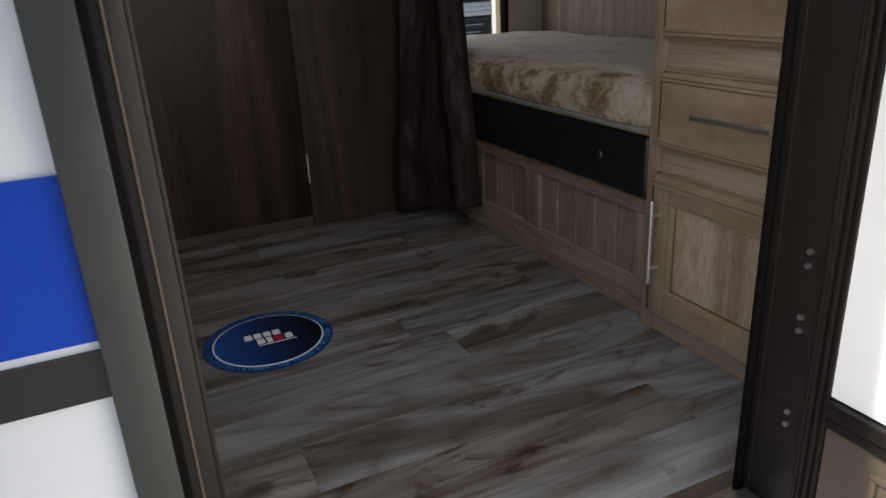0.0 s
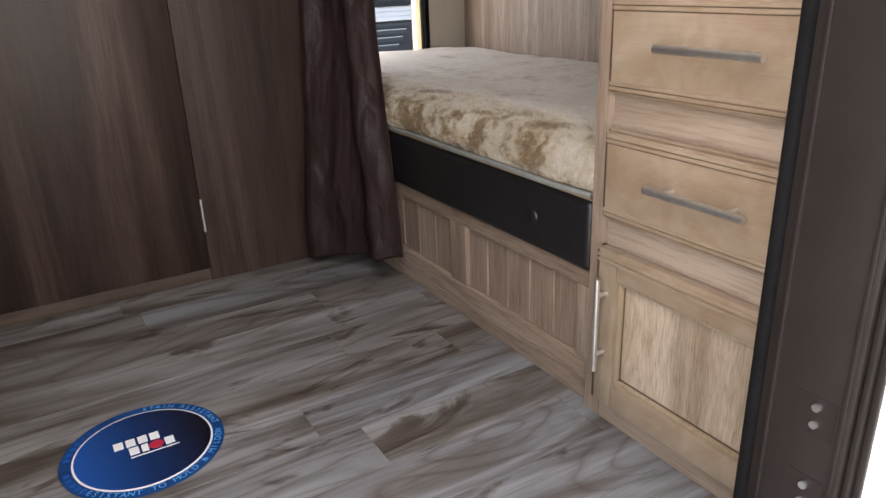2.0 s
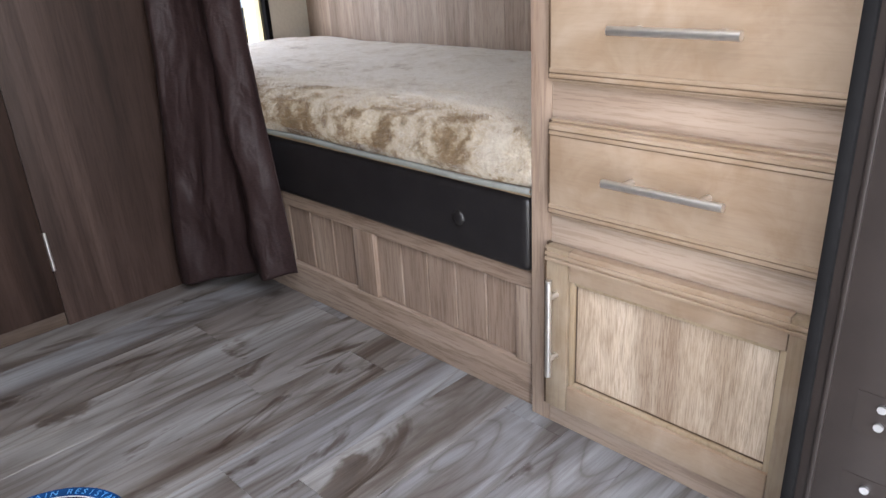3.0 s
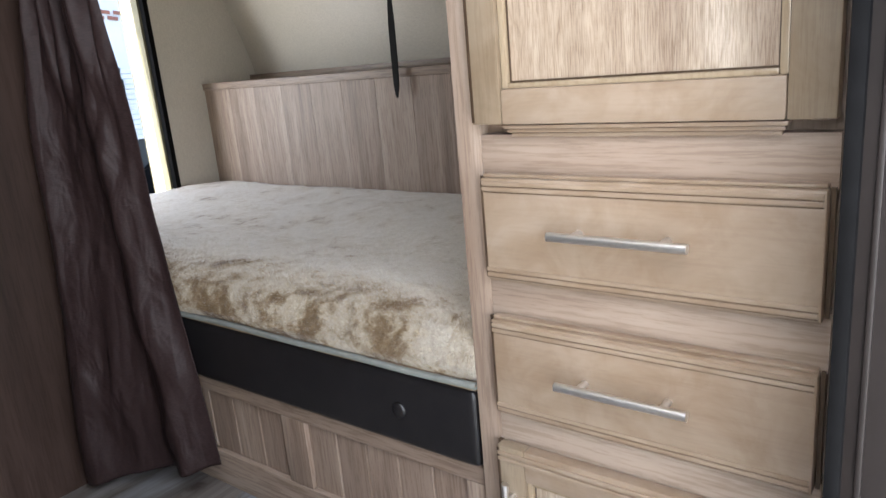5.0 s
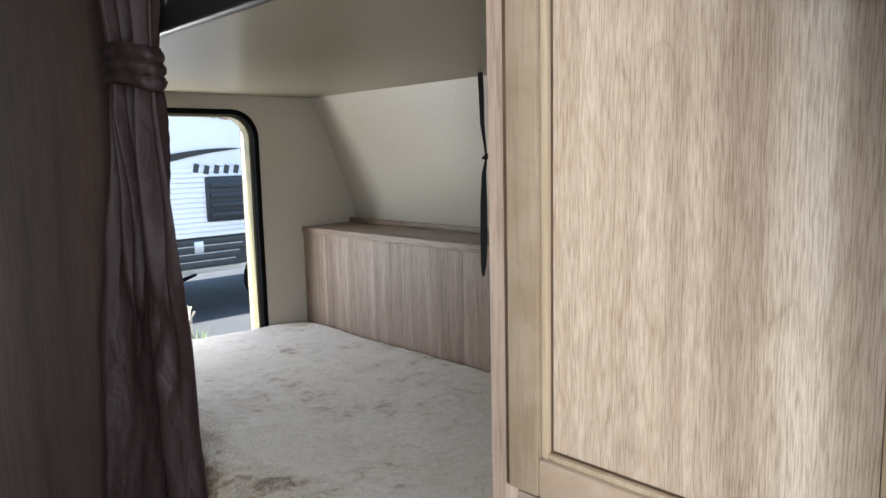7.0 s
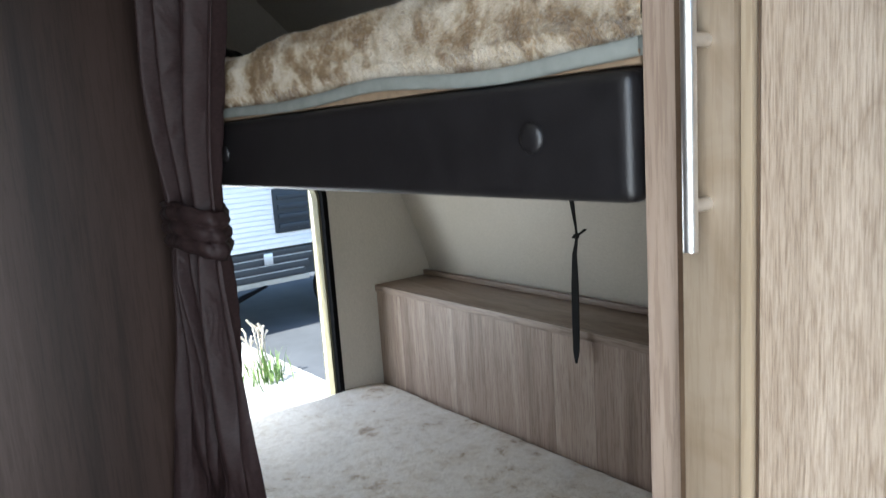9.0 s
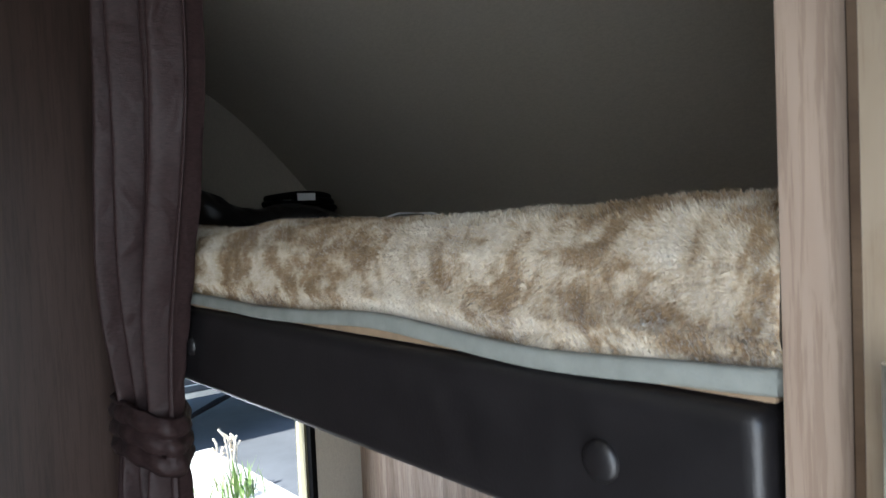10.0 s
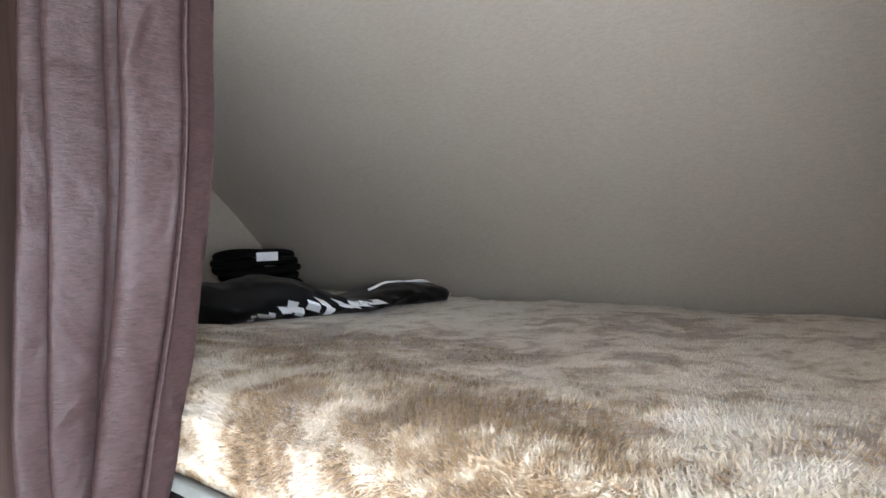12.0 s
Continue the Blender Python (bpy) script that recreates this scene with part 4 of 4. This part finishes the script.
for nm, r, h, mt, lab in (("rim", SR, 0.0010, M_STICK_RIM, "navy blue rim"), ("ring", SR * 0.855, 0.0016, M_PRINT, "thin white ring"), ("disc", SR * 0.83, 0.0022, M_STICK, "dark blue centre")):
    bm = bmesh.new()
    bmesh.ops.create_cone(bm, cap_ends=True, segments=72, radius1=r, radius2=r, depth=0.0008, matrix=Matrix.Translation((0.182, 1.253, FLOOR + 0.0008 + h)))
    part(nm, bm, mt, stk, lab)

# ---- neighbouring trailer ----
NB = 7.6
nb = thing("travel_trailer", (3.4, NB + 1.2, 0), "white travel trailer with corrugated siding and charcoal skirt", "trailer")
part("body", bx(-3.2, 5.6, NB + 0.012, NB + 2.4, 0.86, 3.0, bevel=0.05), M_SIDING, nb, "white body")
for k in range(14):
    z = 0.865 + k * 0.052
    part("siding_rib", bx(-3.15, 5.55, NB, NB + 0.0115, z, z + 0.047, bevel=0.006, seg=1), M_SIDING, nb)
part("skirt", bx(-3.1, 5.5, NB + 0.05, NB + 2.35, 0.53, 0.858), M_SKIRT, nb, "charcoal metal skirt")
for k in range(4):
    part("skirt_rib", bx(-3.1, 3.98 + 0.05 * k, NB + 0.012, NB + 0.049, 0.535 + k * 0.081, 0.60 + k * 0.081, bevel=0.012), M_SKIRT, nb)
part("frame_rail", bx(-3.1, 4.02, NB + 0.02, NB + 0.10, 0.478, 0.533, bevel=0.006), M_RAIL, nb, "cream frame rail under the skirt")
for k in range(3):
    part("skirt_line", bx(-3.1, 3.96 + 0.05 * k, NB + 0.006, NB + 0.0115, 0.606 + k * 0.081, 0.614 + k * 0.081), M_ALU, nb, "bright trim line")
bm = bmesh.new()
tube(bm, [(2.95, NB + 0.02, 0.30), (3.22, NB - 0.02, 0.41), (3.50, NB + 0.02, 0.474)], [0.05, 0.06, 0.03], 10, 0.5)
part("step", bm, M_RUBBER, nb, "folded black entry step")
bm = bmesh.new()
cyl(bm, (4.47, NB + 0.02, 0.32), (4.47, NB + 0.22, 0.32), 0.32, 28)
cyl(bm, (4.47, NB + 0.005, 0.32), (4.47, NB + 0.03, 0.32), 0.18, 24)
part("tyre", bm, M_RUBBER, nb, "black tyre")
vent = part("vent", bx(3.66, 4.17, NB - 0.02, NB - 0.001, 1.02, 1.49, bevel=0.02), M_VENT, nb, "slate louvred vent")
for k in range(4):
    part("louvre", bx(3.70, 4.13, NB - 0.042, NB - 0.021, 1.06 + k * 0.103, 1.115 + k * 0.103, bevel=0.008), M_VENT, vent)
for k in range(6):
    bm = box(bmesh.new(), -0.028, 0.028, -0.002, 0.002, -0.045, 0.045, m=pose(3.575 + k * 0.112, NB - 0.004, 1.565 + (0.02 if k == 0 else 0), 0, 14, 0))
    part("lettering_bar", bm, M_SKIRT, nb, "dark slanted lettering mark")
bm = bmesh.new()
sheet(bm, 24, 2, lambda u, v: (2.9 + 1.2 * u, NB - 0.003, 1.60 + 0.16 * u + 0.05 * math.sin(u * 2.6) + (v - 0.5) * 0.10 * (1 - u) ** 0.7))
part("swoosh", bm, M_BLACK, nb, "black swoosh decal")
for r in range(2):
    for k in range(5):
        bm = box(bmesh.new(), -0.055, 0.055, -0.002, 0.002, -0.018, 0.018, m=pose(3.62 + k * 0.145 + r * 0.07, NB - 0.004, 2.135 + r * 0.05 - 0.012 * k, 0, 8, 0))
        part("decal", bm, M_TERRA, nb, "brick-red decal block")
part("utility_cover", bx(3.50, 3.60, NB - 0.004, NB + 0.0115, 0.70, 0.82, bevel=0.004), M_ALU, nb, "square metal cover plate")
for x in (-2.6, 2.7, 5.2):
    bm = bmesh.new()
    cyl(bm, (x, NB + 0.5, 0.03), (x, NB + 0.5, 0.535), 0.035)
    box(bm, x - 0.1, x + 0.1, NB + 0.4, NB + 0.6, 0.0, 0.03, bevel=0.005)
    part("jack", bm, M_SKIRT, nb, "steel stabiliser jack")

# ---- dry plant outside ----
rp = random.Random(12)
pl = thing("plant", (2.72, 6.2, 0.03), "dry pale stalks standing in a green grass tuft", "plant")
for k in range(7):
    bm = bmesh.new()
    x, y = 2.80 + rp.uniform(-0.16, 0.14), 6.2 + rp.uniform(-0.1, 0.1)
    h, lx = rp.uniform(0.30, 0.46), rp.uniform(-0.04, 0.08)
    top = Vector((x + lx, y, 0.03 + h))
    tube(bm, [(x, y, 0.025), (x + lx * 0.3, y, 0.03 + h * 0.5), top], [0.008, 0.007, 0.006], 6)
    for e in range(3):
        q = top - Vector((0, 0, 0.04 * e))
        tube(bm, [q, q + Vector((rp.uniform(-0.05, 0.06), 0.01, rp.uniform(0.03, 0.07)))], [0.007, 0.010], 6)
    part("stalk", bm, M_STALK, pl, "dry pale stalk")
for k in range(60):
    bm = bmesh.new()
    x, y = 2.70 + rp.gauss(0, 0.10), 6.0 + rp.gauss(0, 0.10)
    a, h = rp.uniform(0, 6.28), rp.uniform(0.12, 0.30)
    l = Vector((math.cos(a), math.sin(a), 0)) * rp.uniform(0.03, 0.12)
    w = Vector((-math.sin(a), math.cos(a), 0)) * 0.007
    pts = [Vector((x, y, 0.025)), Vector((x, y, 0.03 + h * 0.6)) + l * 0.4, Vector((x, y, 0.03 + h)) + l]
    vs = [bm.verts.new(p) for p in (pts[0] - w, pts[0] + w, pts[1] - w, pts[1] + w, pts[2])]
    bm.faces.new((vs[0], vs[1], vs[3], vs[2]))
    bm.faces.new((vs[2], vs[3], vs[4]))
    part("blade", bm, M_LEAF, pl)

# ---- sticker print ----
def letters(text, a0, step, inward, r, z, size):
    """One mesh of upright letters set round a ring, from a0 degrees on."""
    out = bmesh.new()
    for k, ch in enumerate(text):
        if ch == " ":
            continue
        cu = bpy.data.curves.new("letter", "FONT")
        cu.body, cu.size, cu.align_x, cu.align_y = ch, size, "CENTER", "CENTER"
        tmp = bpy.data.objects.new("letter", cu)
        me = bpy.data.meshes.new_from_object(tmp)
        a = a0 + step * k
        me.transform(pose(0.182 + r * math.cos(radians(a)), 1.253 + r * math.sin(radians(a)), z, 0, 0, a + (90 if inward else -90)))
        out.from_mesh(me)
        bpy.data.objects.remove(tmp)
        bpy.data.curves.remove(cu)
        bpy.data.meshes.remove(me)
    return out


ZP = FLOOR + 0.0042
part("lettering", letters("STAIN RESISTANT", 80, -5.4, False, SR * 0.925, FLOOR + 0.0027, 0.0145), M_PALEBLUE, stk, "pale blue ring lettering", 0)
part("lettering", letters("RESISTANT TO MOLD & MILDEW", 214, 5.4, True, SR * 0.925, FLOOR + 0.0027, 0.0145), M_PALEBLUE, stk, "pale blue ring lettering", 0)
for k in range(16):
    a = 215 - k * 7.2
    bm = box(bmesh.new(), -0.0042, 0.0042, -0.0045, 0.0045, -0.0003, 0.0003, m=pose(0.182 + SR * 0.925 * math.cos(radians(a)), 1.253 + SR * 0.925 * math.sin(radians(a)), FLOOR + 0.0027, 0, 0, a - 90))
    if k not in (5, 6):
        part("ring_mark", bm, M_STICK, stk)
# plain shapes in place of the mark
for x0, x1, y0, y1 in ((-0.042, -0.028, 0.006, 0.026), (-0.024, -0.010, 0.006, 0.026), (-0.006, 0.008, 0.006, 0.026), (0.012, 0.026, 0.006, 0.026), (-0.022, -0.008, -0.019, 0.001), (-0.004, 0.006, -0.019, 0.001), (0.031, 0.045, -0.019, 0.001), (-0.022, 0.05, -0.0265, -0.0245)):
    part("mark_block", bx(0.182 + x0, 0.182 + x1, 1.258 + y0, 1.258 + y1, FLOOR + 0.0033, FLOOR + 0.0040), M_PRINT, stk, "white plain block")
bm = bmesh.new()
bmesh.ops.create_cone(bm, cap_ends=True, segments=20, radius1=0.011, radius2=0.011, depth=0.0006, matrix=Matrix.Translation((0.200, 1.249, FLOOR + 0.0037)))
part("mark_block", bm, M_RED, stk, "red plain disc")

# ---- cable hanging above the upper bunk ----
cb = thing("hanging_strap", (1.0, 0.97, 2.2), "flat black strap hanging beside the upper bunk", "strap")
bm = bmesh.new()
tube(bm, [(1.0, 1.088, 2.575), (1.0, 1.086, 2.50), (1.0, 1.080, 2.42), (1.0, 1.068, 2.35), (1.0, 1.048, 2.29), (1.0, 1.018, 2.235), (1.0, 0.990, 2.20), (1.0, 0.9635, 2.175)], 0.014, 10, 0.5)
part("webbing", bm, M_WEB, cb)

# ---- fleece pile ----
def pile(name, shape, count, seed, length, parent, cloth):
    rg = np.random.default_rng(seed)
    us, vs = 0.62 * rg.random(count), rg.random(count) ** 1.3 * 0.86 + 0.005
    verts, faces = [], []
    ang, rl = rg.random(count) * 6.2832, 0.6 + rg.random(count) * 0.8
    for i in range(count):
        u, v = float(us[i]), float(vs[i])
        p = Vector(shape(u, v))
        q, r = Vector(shape(min(1, u + 0.002), v)), Vector(shape(u, min(1, v + 0.004)))
        n = (r - p).cross(q - p)
        if n.length < 1e-9:
            continue
        n.normalize()
        if n.x > 0.3 or n.z < -0.3:
            n = -n
        c = noise.noise_vector(p * 9.0)
        lean = Vector((c.x, c.y * 1.3, c.z - 0.25)) * 0.9 + Vector((math.cos(ang[i]), math.sin(ang[i]), math.sin(ang[i] * 1.7))) * 0.35
        d = (n + lean).normalized() * length * float(rl[i]) * min(1.0, 0.12 + (0.866 - v) / 0.45) * min(1.0, 0.1 + (0.62 - u) / 0.15)
        w = d.cross(Vector((math.sin(ang[i]), math.cos(ang[i]), 0.3))).normalized() * 0.0006
        k = len(verts)
        verts += [p - n * 0.001 - w, p - n * 0.001 + w, p + d]
        faces.append((k, k + 1, k + 2))
    me = bpy.data.meshes.new(name)
    me.from_pydata([tuple(v) for v in verts], [], faces)
    me.materials.append(cloth)
    ob = new(name, me)
    ob.parent = parent
    ob.matrix_parent_inverse = Matrix.Translation(-parent.location)
    return tagged(ob, kind="stuff")


pile("nap", LOWER[1], 140000, 3, 0.0055, LOWER[0], M_FLEECE)
pile("nap", UPPER[1], 190000, 4, 0.0048, UPPER[0], M_FLEECE_BROWN)

# ---- floor planks ----
PLANK_W, PLANK_L = 0.111, 0.915
JOINTS = {-2: 0.150, -3: 0.695, 0: 0.492, 2: 0.760, 3: 0.572, 6: 0.26}
rf = random.Random(21)
shared = {}


def plank_mesh(length, width):
    key = (round(length, 3), round(width, 3))
    if key not in shared:
        shared[key] = finish(bx(-length / 2 + 0.00015, length / 2 - 0.00015, -width / 2 + 0.00015, width / 2 - 0.00015, -0.005, 0.0, bevel=0.00025, seg=1), "plank", M_PLANK, 0)
    return shared[key]


for row in range(-5, 18):
    y0 = 1.002 + PLANK_W * row
    y1 = min(y0 + PLANK_W, Y_FAR - 0.001)
    y0 = max(y0, Y_IN + 0.006)
    if y1 - y0 < 0.02:
        continue
    x = JOINTS.get(row, rf.uniform(-0.3, 0.6))
    while x > X_FRONT:
        x -= PLANK_L
    while x < X_REAR - 0.001:
        a, b = max(x, X_FRONT + 0.001), min(x + PLANK_L, X_REAR - 0.002)
        if b - a > 0.02:
            ob = new("plank", plank_mesh(b - a, y1 - y0))
            ob.location = ((a + b) / 2, (y0 + y1) / 2, FLOOR)
            ob.parent = floor
        x += PLANK_L
